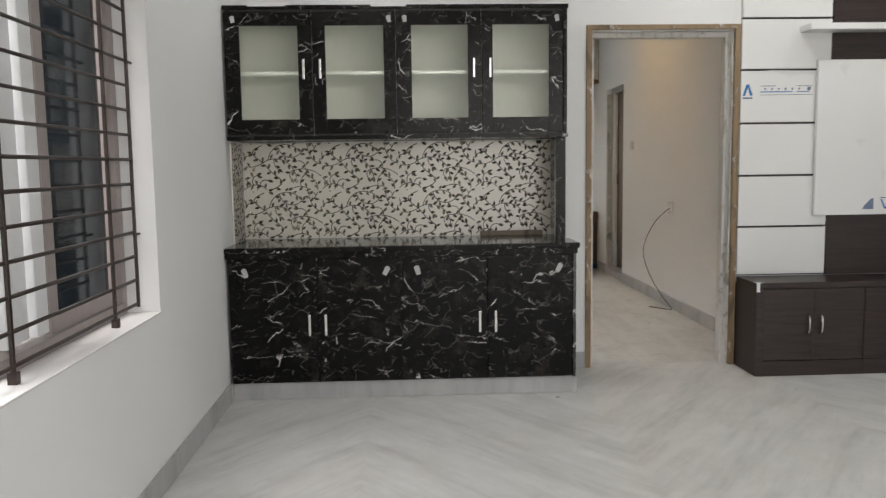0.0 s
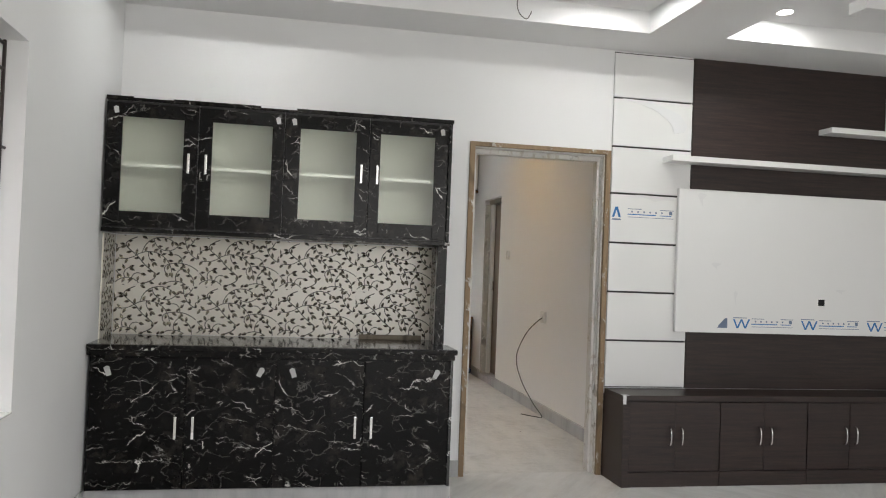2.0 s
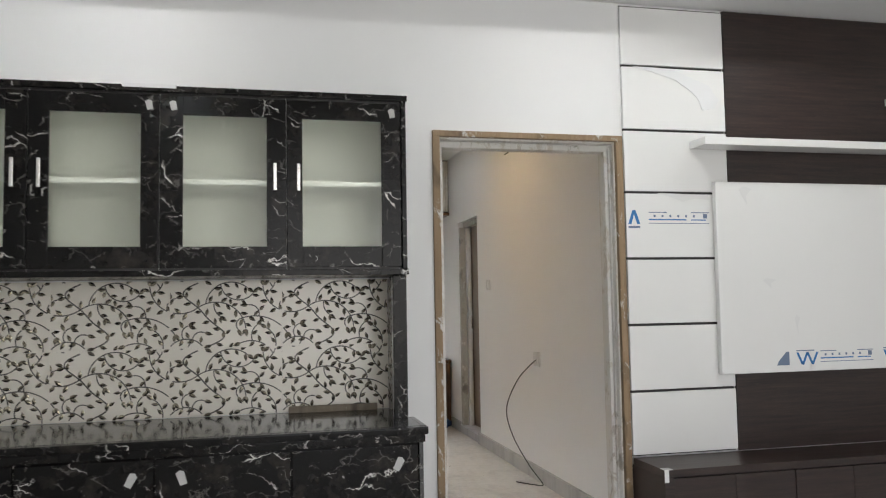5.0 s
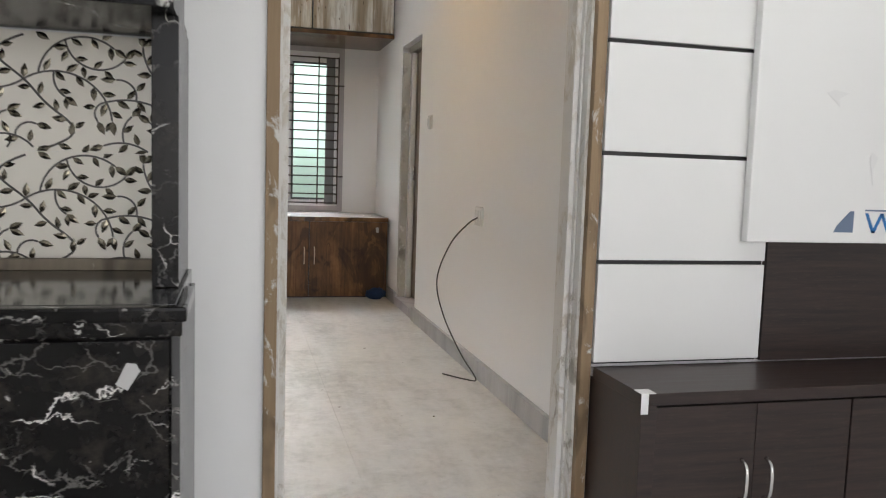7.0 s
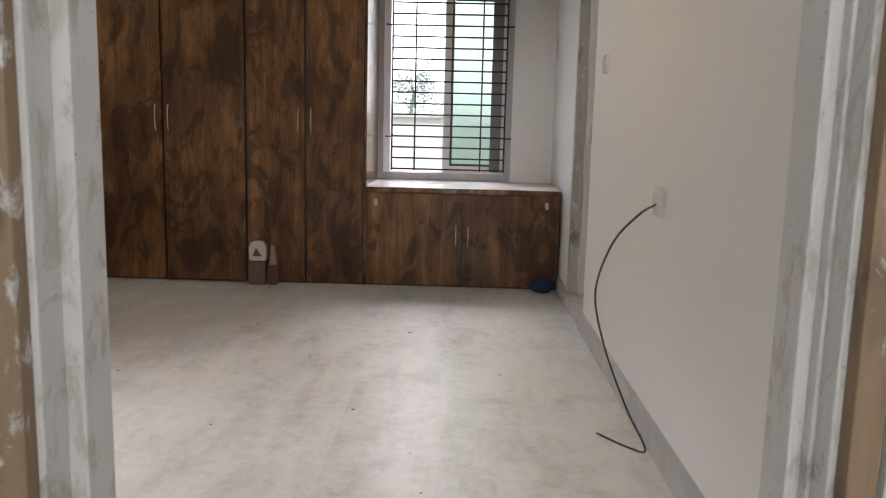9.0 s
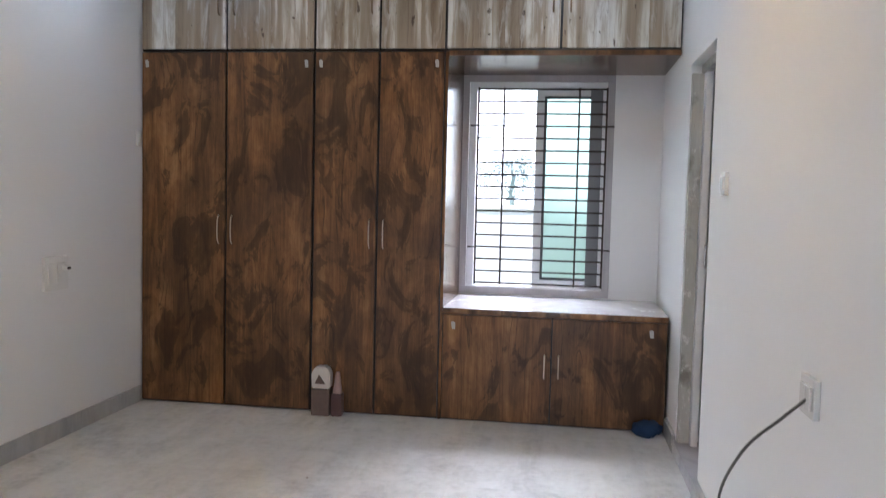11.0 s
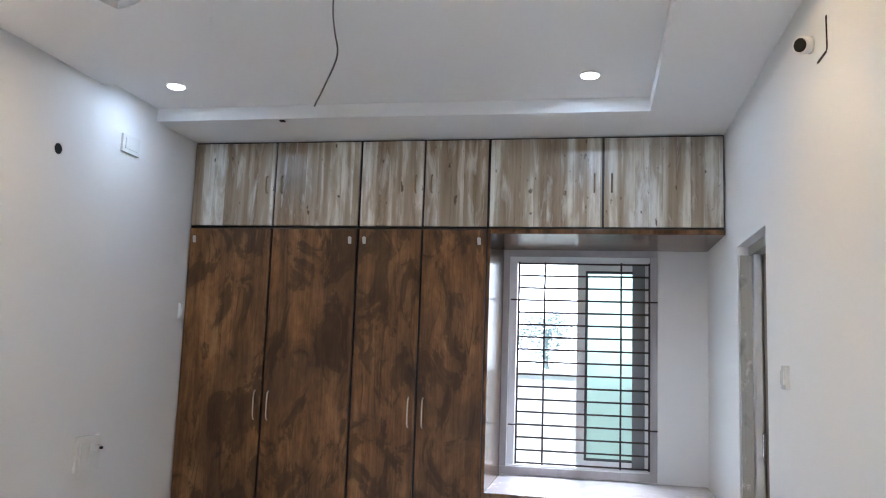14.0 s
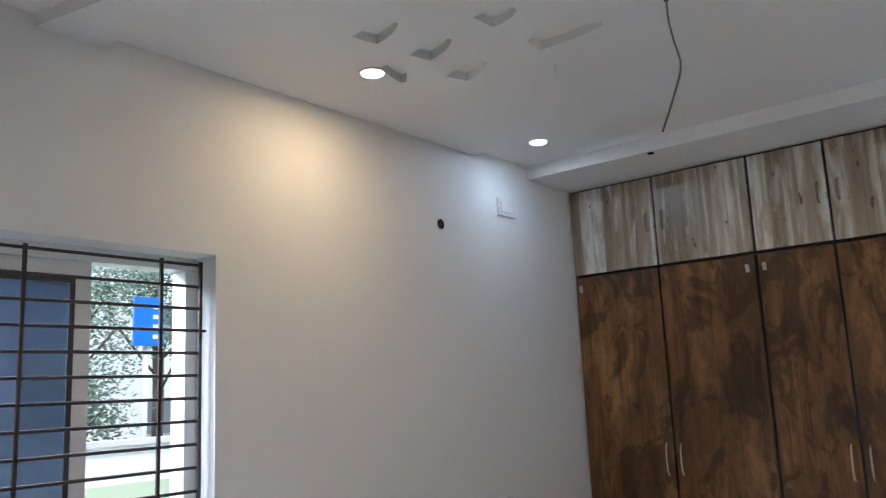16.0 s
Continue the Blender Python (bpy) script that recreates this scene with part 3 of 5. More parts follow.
band = arc_line([(XW, 6.73), (-0.41, 6.75), (-0.04, 6.89), (0.185, 7.0), (0.42, 7.05)]) + arc_line([(0.45, 6.9), (0.2, 6.75), (-0.1, 6.6), (XW, 6.49)])
merged(c, prism(band, SOFB, Z_BED - 0.0345))
solid("ceiling_bedroom", c, CEIL, "white false ceiling with layered leaf-shaped plates", "ceiling", "structure")
solid("roof_slab", bx(XW - 0.24, XE + 0.2, YS - 0.2, YN + 0.24, TOP, TOP + 0.15), CEIL, "plain concrete roof slab", "roof", "structure")

# marble skirting
def skirt(name, x0, x1, y0, y1):
    solid(name, bx(x0, x1, y0, y1, 0.0, 0.10, 0.002), SKIRT, "grey marble skirting along the wall", "skirting", "structure")


skirt("baseboard_living_west", XL, XL + 0.012, YS, 4.66)
skirt("baseboard_living_north", 1.345, D0, YL - 0.012, YL)
skirt("baseboard_bed_west", XW, XW + 0.012, YB, 9.85)
skirt("baseboard_bed_east", XB - 0.024, XB, YB, BD[0] + 0.02)
skirt("baseboard_bed_corner", XB - 0.020, XB, BD[1], 9.85)
skirt("baseboard_bed_south", XW, D0, YB, YB + 0.012)
solid("threshold", bx(XB - 0.014, XB + 0.14, BD[0] + 0.02, BD[1], 0.0, 0.07, 0.003), GREYSTONE, "grey stone threshold of the narrow doorway", "threshold", "structure")

# doorway frame between the rooms
def post_frame():
    f = thing("door_frame", (1.97, YL, 0), "raw timber door frame smeared with putty, no door", "door frame")
    f["kind"] = "structure"
    y0, y1, ym = YL - 0.014, YB + 0.006, YL + 0.066
    for nm, xa, xb, xs in (("jamb_strip", D0, D0 + 0.033, 0), ("jamb_strip", D1 - 0.033, D1, 0)):
        part(nm, bx(xa, xb, y0, YL + 0.012, 0, DT - 0.027, 0.003), FRAMEWOOD, f, "brown stained outer strip")
    part("head_strip", bx(D0, D1, y0, YL + 0.012, DT - 0.027, DT, 0.003), FRAMEWOOD, f, "brown stained outer strip")
    part("jamb", bx(D0 + 0.003, D0 + 0.041, YL + 0.012, ym, 0, DT - 0.036, 0.003), JAMBWOOD, f)
    part("jamb", bx(D1 - 0.041, D1 - 0.003, YL + 0.012, ym, 0, DT - 0.036, 0.003), JAMBWOOD, f)
    part("stop", bx(D0 + 0.003, D0 + 0.062, ym, y1, 0, DT - 0.064, 0.004), JAMBWOOD, f)
    part("stop", bx(D1 - 0.062, D1 - 0.003, ym, y1, 0, DT - 0.064, 0.004), JAMBWOOD, f)
    part("inner_stop", bx(D1 - 0.047, D1 - 0.0415, YL + 0.046, ym, 0, DT - 0.05, 0.003), JAMBWOOD, f)
    part("head", bx(D0 + 0.003, D1 - 0.003, YL + 0.012, ym, DT - 0.036, DT - 0.002, 0.003), JAMBWOOD, f)
    part("head_stop", bx(D0 + 0.003, D1 - 0.003, ym, y1, DT - 0.064, DT - 0.002, 0.004), JAMBWOOD, f)


post_frame()


# ---- windows ----
def frame_bars(thing_, across, up, y, depth, width, material, name, axis, label=""):
    """Four bars round an opening: across and up are the ranges, axis the wall's direction."""
    (a0, a1), (z0, z1) = across, up
    spans = [(a0, a1, z0, z0 + width), (a0, a1, z1 - width, z1), (a0, a0 + width, z0 + width, z1 - width), (a1 - width, a1, z0 + width, z1 - width)]
    for p0, p1, q0, q1 in spans:
        b = bx(p0, p1, y, y + depth, q0, q1, 0.004) if axis == "x" else bx(y, y + depth, p0, p1, q0, q1, 0.004)
        part(name, b, material, thing_, label)


def grille(name, across, up, plane, axis, uprights, step, hooks, reach):
    """A welded bar grille: flat verticals at the ends, thin rods across."""
    g = thing(name, (across[0], plane, up[0]) if axis == "x" else (plane, across[0], up[0]), "dark iron window grille of thin horizontal rods", "window grille")

    def at(a, z, off=0.0):
        return (a, plane + off, z) if axis == "x" else (plane + off, a, z)

    for a in uprights:
        lo, hi = at(a - 0.006, up[0] - 0.012, -0.005), at(a + 0.006, up[1] + 0.012, 0.005)
        part("upright", bx(lo[0], hi[0], lo[1], hi[1], lo[2], hi[2]), IRON, g)
    n = round((up[1] - up[0]) / step)
    for k in range(n + 1):
        z = up[0] + (up[1] - up[0]) * k / n
        part("rod", rod([at(across[0], z, -0.004), at(across[1], z, -0.004)], 0.0062, 6), IRON, g)
    for z in hooks:
        for a, b in ((across[0] - reach, across[0]), (across[1], across[1] + reach)):
            part("hook", rod([at(a, z, -0.004), at(b, z, -0.004)], 0.0055, 6), IRON, g)
    return g


def sash(win, a0, a1, z0, z1, plane, axis, material, pane, depth=0.03, width=0.05):
    """A sliding sash: four bars and a pane under it."""
    frame_bars(win, (a0, a1), (z0, z1), plane, depth, width, material, "sash_bar", axis)
    m = depth / 2
    b = (a0 + width - 0.005, a1 - width + 0.005, plane + m - 0.003, plane + m + 0.003, z0 + width - 0.005, z1 - width + 0.005)
    b = bx(*b) if axis == "x" else bx(b[2], b[3], b[0], b[1], b[4], b[5])
    p = part("pane", b, pane, win, "tinted glass pane")
    p.visible_shadow = False


BLUEPANE = glass("blue_grey_pane", (0.15, 0.20, 0.28), 0.10, 0.5)
GREENPANE = glass("frosted_grey_green_pane", (0.27, 0.37, 0.325), 0.32)
MIDGREY = plain("mid_grey_strip", (0.17, 0.175, 0.185), 0.4)
SLATE = plain("dark_grey_sash", (0.05, 0.055, 0.06), 0.4)
# white plastic with dust; the shade on these bars is put into its colour
SHADEDUPVC = plain("dusty_shaded_upvc", (0.40, 0.35, 0.335), 0.5, grain=0.35, scale=22)
win = thing("window_1", (XL - 0.15, 2.66, LW[2]), "white sliding window with dark glass", "window")
win["kind"] = "structure"
frame_bars(win, (LW[0], LW[1]), (LW[2], LW[3]), XL - 0.215, 0.09, 0.05, SHADEDUPVC, "window_frame", "y")
sash(win, 2.905, 3.49, LW[2] + 0.045, LW[3] - 0.045, XL - 0.172, "y", SHADEDUPVC, DARKPANE, 0.03, 0.06)
for y0, y1, d in ((2.545, 2.625, 0.0), (2.640, 2.710, 0.012), (2.728, 2.800, 0.0), (2.818, 2.898, 0.016)):
    part("track_post", bx(XL - 0.212 + d, XL - 0.160 + d, y0, y1, LW[2] + 0.06, LW[3] - 0.06, 0.005), UPVC, win, "white upright track profile")
part("sill", bx(XL - 0.123, XL + 0.004, LW[0] + 0.002, LW[1] - 0.002, LW[2] - 0.001, LW[2] + 0.006, 0.002), WHITE, win)
bars = grille("window_grille", (LW[0] + 0.03, 3.470), (0.745, 2.02), XL - 0.06, "y", (1.745, 2.486, 3.223, 3.467), 0.094, (1.008, 1.655), 0.06)
for y in (1.745, 2.486, 3.223):
    part("foot", bx(XL - 0.072, XL - 0.048, y - 0.012, y + 0.012, 0.7005, 0.7325, 0.002), IRON, bars, "square iron foot on the sill")

win = thing("window_2", (XW - 0.13, 6.5, BW[2]), "white sliding window with blue-grey glass", "window")
win["kind"] = "structure"
frame_bars(win, (BW[0], BW[1]), (BW[2], BW[3]), XW - 0.21, 0.09, 0.05, UPVC, "window_frame", "y")
sash(win, 5.90, 6.78, BW[2] + 0.05, BW[3] - 0.05, XW - 0.165, "y", UPVC, BLUEPANE, 0.03, 0.065)
frame_bars(win, (5.96, 6.72), (BW[2] + 0.11, BW[3] - 0.11), XW - 0.134, 0.008, 0.02, SLATE, "gasket", "y")
part("sill", bx(XW - 0.118, XW + 0.004, BW[0] + 0.002, BW[1] - 0.002, BW[2] - 0.001, BW[2] + 0.006, 0.002), WHITE, win)
grille("window_grille", (BW[0] + 0.04, 7.165), (0.745, 2.065), XW - 0.06, "y", (5.95, 6.52, 7.0, 7.163), 0.0825, (1.075, 1.8175), 0.035)

win = thing("window_3", (1.88, YN + 0.2, NW[2]), "white sliding window over the low cupboard", "window")
win["kind"] = "structure"
frame_bars(win, (NW[0] - 0.045, NW[1] + 0.025), (NW[2] - 0.005, NW[3] + 0.035), YN - 0.012, 0.012, 0.05, GREYSTONE, "surround", "x", "grey stone window surround")
frame_bars(win, (NW[0], NW[1]), (NW[2], NW[3]), YN + 0.06, 0.09, 0.05, UPVC, "window_frame", "x")
sash(win, 1.86, NW[1] - 0.04, NW[2] + 0.05, NW[3] - 0.05, YN + 0.075, "x", UPVC, GREENPANE, 0.03, 0.055)
part("interlock", bx(2.226, 2.308, YN + 0.0615, YN + 0.067, NW[2] + 0.06, NW[3] - 0.06, 0.001), MIDGREY, win, "grey strip over the glass")
frame_bars(win, (1.915, 2.268), (NW[2] + 0.10, NW[3] - 0.10), YN + 0.068, 0.010, 0.018, SLATE, "gasket", "x")
grille("window_grille", (1.467, 2.335), (0.775, 2.10), YN - 0.02, "x", (1.47, 1.645, 2.15, 2.332), 0.083, (1.02, 1.853), 0.05)

# ---- bathroom door ----
d = thing("bathroom_door_frame", (XB, 9.14, 0.07), "pale grey door frame with dusty panels", "door frame")
d["kind"] = "structure"
DIMDOOR = plain("dark_brown_door_paint", (0.19, 0.145, 0.105), 0.5, grain=0.2)
PALEDOOR = raw_wood("dusty_grey_paint", (0.50, 0.49, 0.45), (0.36, 0.35, 0.31), 0.05)
part("jamb", bx(XB + 0.004, XB + 0.062, BD[1] - 0.05, BD[1], 0.07, BD[2] - 0.05, 0.003), PALEDOOR, d)
part("stop", bx(XB + 0.064, XB + 0.099, BD[1] - 0.10, BD[1], 0.07, BD[2] - 0.05, 0.003), UPVC, d, "white door stop")
part("jamb", bx(XB + 0.055, XB + 0.12, BD[0], BD[0] + 0.05, 0.07, BD[2] - 0.05, 0.003), PALEDOOR, d)
part("head", bx(XB + 0.055, XB + 0.12, BD[0], BD[1], BD[2] - 0.05, BD[2], 0.003), PALEDOOR, d)
leaf = part("door_leaf", bx(XB + 0.104, XB + 0.134, BD[0] + 0.052, BD[1] - 0.104, 0.08, BD[2] - 0.053, 0.003), DIMDOOR, d, "closed dull brown door")
part("bolt", bx(XB + 0.085, XB + 0.104, BD[1] - 0.14, BD[1] - 0.12, 1.02, 1.14, 0.004), CHROME, leaf, "small steel bolt")
part("hinge", bx(XB + 0.098, XB + 0.104, BD[0] + 0.05, BD[0] + 0.075, 1.7, 1.8, 0.002), CHROME, leaf)

# ---- downlights ----
LAMPC = glow("cool_lamp_face", (1.0, 1.0, 1.0), 12)
LAMPW = glow("warm_lamp_face", (1.0, 0.86, 0.6), 12)


def downlight(x, y, z, face):
    d = thing("downlight", (x, y, z), "round recessed ceiling downlight, switched on", "downlight", "ceiling downlights")
    ring = bmesh.new()
    disc(x, y, z - 0.006, 0.054, 0.005, ring)
    part("rim", ring, PLASTIC, d)
    f = bmesh.new()
    disc(x, y, z - 0.0085, 0.044, 0.002, f)
    part("diffuser", f, face, d)


# includes the two added, unseen fittings at y 1.75
for x, y in LIVING_SPOTS:
    downlight(x, y, Z_TRAY, LAMPC)
for x, y, cc in BED_SPOTS:
    downlight(x, y, (Z_BED - 0.034) if (x < 0 and y < 8) else Z_BED + 0.002, LAMPC if cc is COOL else LAMPW)


# ---- shared fittings ----
def bow_handle(parent, x, y, z, length, material, label, bulge=0.028, thick=0.0055):
    """An upright bow handle that stands off the door towards -y."""
    pts = [(x, y, z - length / 2), (x, y - bulge * 0.7, z - length * 0.42), (x, y - bulge, z - length * 0.22), (x, y - bulge, z + length * 0.22), (x, y - bulge * 0.7, z + length * 0.42), (x, y, z + length / 2)]
    return part("handle", rod(glide(pts, 4), thick, 8), material, parent, label)


def bar_handle(parent, x, y, z, length, material, label, w=0.0065):
    bm = bx(x - w, x + w, y - 0.026, y - 0.018, z - length / 2, z + length / 2, 0.003)
    bx(x - w * 0.7, x + w * 0.7, y - 0.02, y, z - length / 2 + 0.004, z - length / 2 + 0.018, 0.002, bm)
    bx(x - w * 0.7, x + w * 0.7, y - 0.02, y, z + length / 2 - 0.018, z + length / 2 - 0.004, 0.002, bm)
    return part("handle", bm, material, parent, label)


def chip(parent, x, y, z, w=0.022, h=0.034, turn=0.2):
    """A scrap of white sticker left on a door."""
    pts = [(-w / 2, -h / 2), (w * 0.3, -h * 0.55), (w / 2, h * 0.3), (w * 0.1, h / 2), (-w * 0.45, h * 0.4)]
    o = [(x + a * math.cos(turn) - b * math.sin(turn), z + a * math.sin(turn) + b * math.cos(turn)) for a, b in pts]
    return part("sticker", prism(o, y - 0.0012, y - 0.0002, "y"), STICK, parent, "torn white sticker")


# ---- crockery unit in the living room ----
UX0 = XL + 0.012
YBASE, YTOPF = 4.658, 4.785


def base_cabinet(x0, x1, handle_side, group):
    u = thing("base_cabinet", ((x0 + x1) / 2, 4.95, 0.092), "black marble-look laminate base cabinet door and carcass", "cabinet", group)
    body = bx(x0, x1, YBASE + 0.02, YL - 0.004, 0.094, 0.795, 0.001)
    part("carcass", body, NERO, u)
    d = part("door", bx(x0 + 0.004, x1 - 0.004, YBASE, YBASE + 0.018, 0.10, 0.765, 0.002), NERO, u)
    hx = x1 - 0.043 if handle_side > 0 else x0 + 0.043
    bar_handle(d, hx, YBASE, 0.415, 0.115, CHROME, "short chrome bar handle")
    sx = x0 + 0.09 if handle_side > 0 else x1 - 0.075
    chip(d, sx, YBASE, 0.70, 0.03, 0.05, 0.4 * handle_side)
    return u


U_DIV = [-0.532, -0.062, 0.385, 0.850, 1.317]
for i in range(4):
    u = base_cabinet(U_DIV[i], U_DIV[i + 1], 1 if i % 2 == 0 else -1, "base cabinets of the crockery unit")
part("end_board", bx(1.3178, 1.333, YBASE - 0.001, YL - 0.004, 0.094, 0.797, 0.001), NEROSIDE, u, "glossy black marble-look side board")
solid("plinth", bx(UX0, 1.343, 4.681, YL - 0.004, 0.0, 0.092, 0.003), SKIRT, "grey veined marble plinth under the cabinets", "plinth", "", (0.37, 4.95, 0))


def counter():
    w = thing("worktop", (0.37, 4.9, 0.775), "polished black granite worktop with a moulded edge", "worktop")
    part("slab", bx(UX0 - 0.008, 1.3255, 4.66, YL - 0.014, 0.799, 0.834, 0.002), COUNTER, w)
    part("nose", bx(UX0 - 0.008, 1.347, 4.622, 4.6595, 0.806, 0.834, 0.006), NERO, w, "rounded front edge")
    part("return_nose", bx(1.326, 1.347, 4.660, 4.90, 0.806, 0.834, 0.005), COUNTER, w)
    part("cove", bx(UX0 - 0.008, 1.338, 4.640, 4.657, 0.776, 0.8055, 0.004), NERO, w)


counter()


def wall_cabinet(x0, x1, gx0, gx1, handle_x, group, sticker_x):
    u = thing("wall_cabinet", ((x0 + x1) / 2, 5.0, 1.425), "black marble-look wall cabinet with frosted glass door", "cabinet", group)
    z0, z1, yb = 1.425, 2.089, YL - 0.004
    shell = bx(x0, x0 + 0.012, YTOPF + 0.021, yb, z0, z1)
    bx(x1 - 0.012, x1, YTOPF + 0.021, yb, z0, z1, 0, shell), bx(x0 + 0.012, x1 - 0.012, YTOPF + 0.021, yb, z0, z0 + 0.016, 0, shell)
    bx(x0 + 0.012, x1 - 0.012, YTOPF + 0.021, yb, z1 - 0.016, z1, 0, shell), bx(x0 + 0.012, x1 - 0.012, yb - 0.01, yb, z0 + 0.016, z1 - 0.016, 0, shell)
    part("carcass", shell, CUPBOARD, u, "pale board carcass")
    face = bx(x0 + 0.0005, x0 + 0.022, YTOPF + 0.0195, YTOPF + 0.0208, z0, z1)
    bx(x1 - 0.022, x1 - 0.0005, YTOPF + 0.0195, YTOPF + 0.0208, z0, z1, 0, face)
    bx(x0 + 0.022, x1 - 0.022, YTOPF + 0.0195, YTOPF + 0.0208, z0, z0 + 0.022, 0, face)
    bx(x0 + 0.022, x1 - 0.022, YTOPF + 0.0195, YTOPF + 0.0208, z1 - 0.022, z1, 0, face)
    part("face_frame", face, BLACK, u, "black edging")
    part("shelf", bx(x0 + 0.013, x1 - 0.013, YTOPF + 0.045, yb - 0.012, 1.752, 1.770, 0.001), WHITE, u, "white shelf")
    ya, yc, g0, g1 = YTOPF, YTOPF + 0.019, 1.512, 2.005
    d = bx(x0 + 0.002, gx0, ya, yc, z0 + 0.008, z1 - 0.012, 0.002)
    bx(gx1, x1 - 0.002, ya, yc, z0 + 0.008, z1 - 0.012, 0.002, d)
    bx(gx0, gx1, ya, yc, z0 + 0.008, g0, 0.002, d), bx(gx0, gx1, ya, yc, g1, z1 - 0.012, 0.002, d)
    door = part("door", d, NERO, u)
    p = part("glass", bx(gx0 - 0.004, gx1 + 0.004, ya + 0.008, ya + 0.012, g0 - 0.004, g1 + 0.004), FROST, door, "frosted pale green glass")
    p.visible_shadow = False
    bar_handle(door, handle_x, ya, 1.775, 0.105, CHROME, "short chrome bar handle")
    chip(door, sticker_x, ya, 2.040, 0.026, 0.036, 0.3)


W_DIV = [-0.532, -0.068, 0.380, 0.842, 1.286]
for i, (g0, g1) in enumerate([(-0.450, -0.142), (0.004, 0.315), (0.464, 0.768), (0.902, 1.208)]):
    right = i % 2 == 0
    wall_cabinet(W_DIV[i], W_DIV[i + 1], g0, g1, W_DIV[i + 1] - 0.044 if right else W_DIV[i] + 0.044, "wall cabinets of the crockery unit", W_DIV[i] + 0.05 if right else W_DIV[i + 1] - 0.035)
cab = thing("cabinet_surround", (0.37, 4.98, 1.40), "black marble-look boards framing the wall cabinets", "cabinet surround")
part("top_board", bx(UX0, 1.312, YTOPF - 0.006, YL - 0.004, 2.090, 2.111, 0.002), NERO, cab)
part("bottom_board", bx(UX0, 1.312, YTOPF - 0.004, YL - 0.004, 1.402, 1.424, 0.002), NERO, cab)
part("side_board", bx(1.288, 1.306, YTOPF - 0.004, YL - 0.004, 1.4245, 2.0895, 0.002), NERO, cab)
part("end_post", bx(1.262, 1.316, 4.865, 4.89, 0.835, 1.4015, 0.002), NERO, cab, "narrow black post")
part("end_board", bx(1.300, 1.316, 4.8905, YL - 0.004, 0.835, 1.4015, 0.001), NEROSIDE, cab, "glossy black marble-look side board")
part("peeling_film", bx(-0.4, -0.2, YTOPF - 0.009, YTOPF - 0.0065, 2.104, 2.116, 0.0008), FILM, cab, "strip of peeling film")
part("peeling_film", bx(0.25, 0.44, YTOPF - 0.009, YTOPF - 0.0065, 2.101, 2.115, 0.0008), FILM, cab, "strip of peeling film")


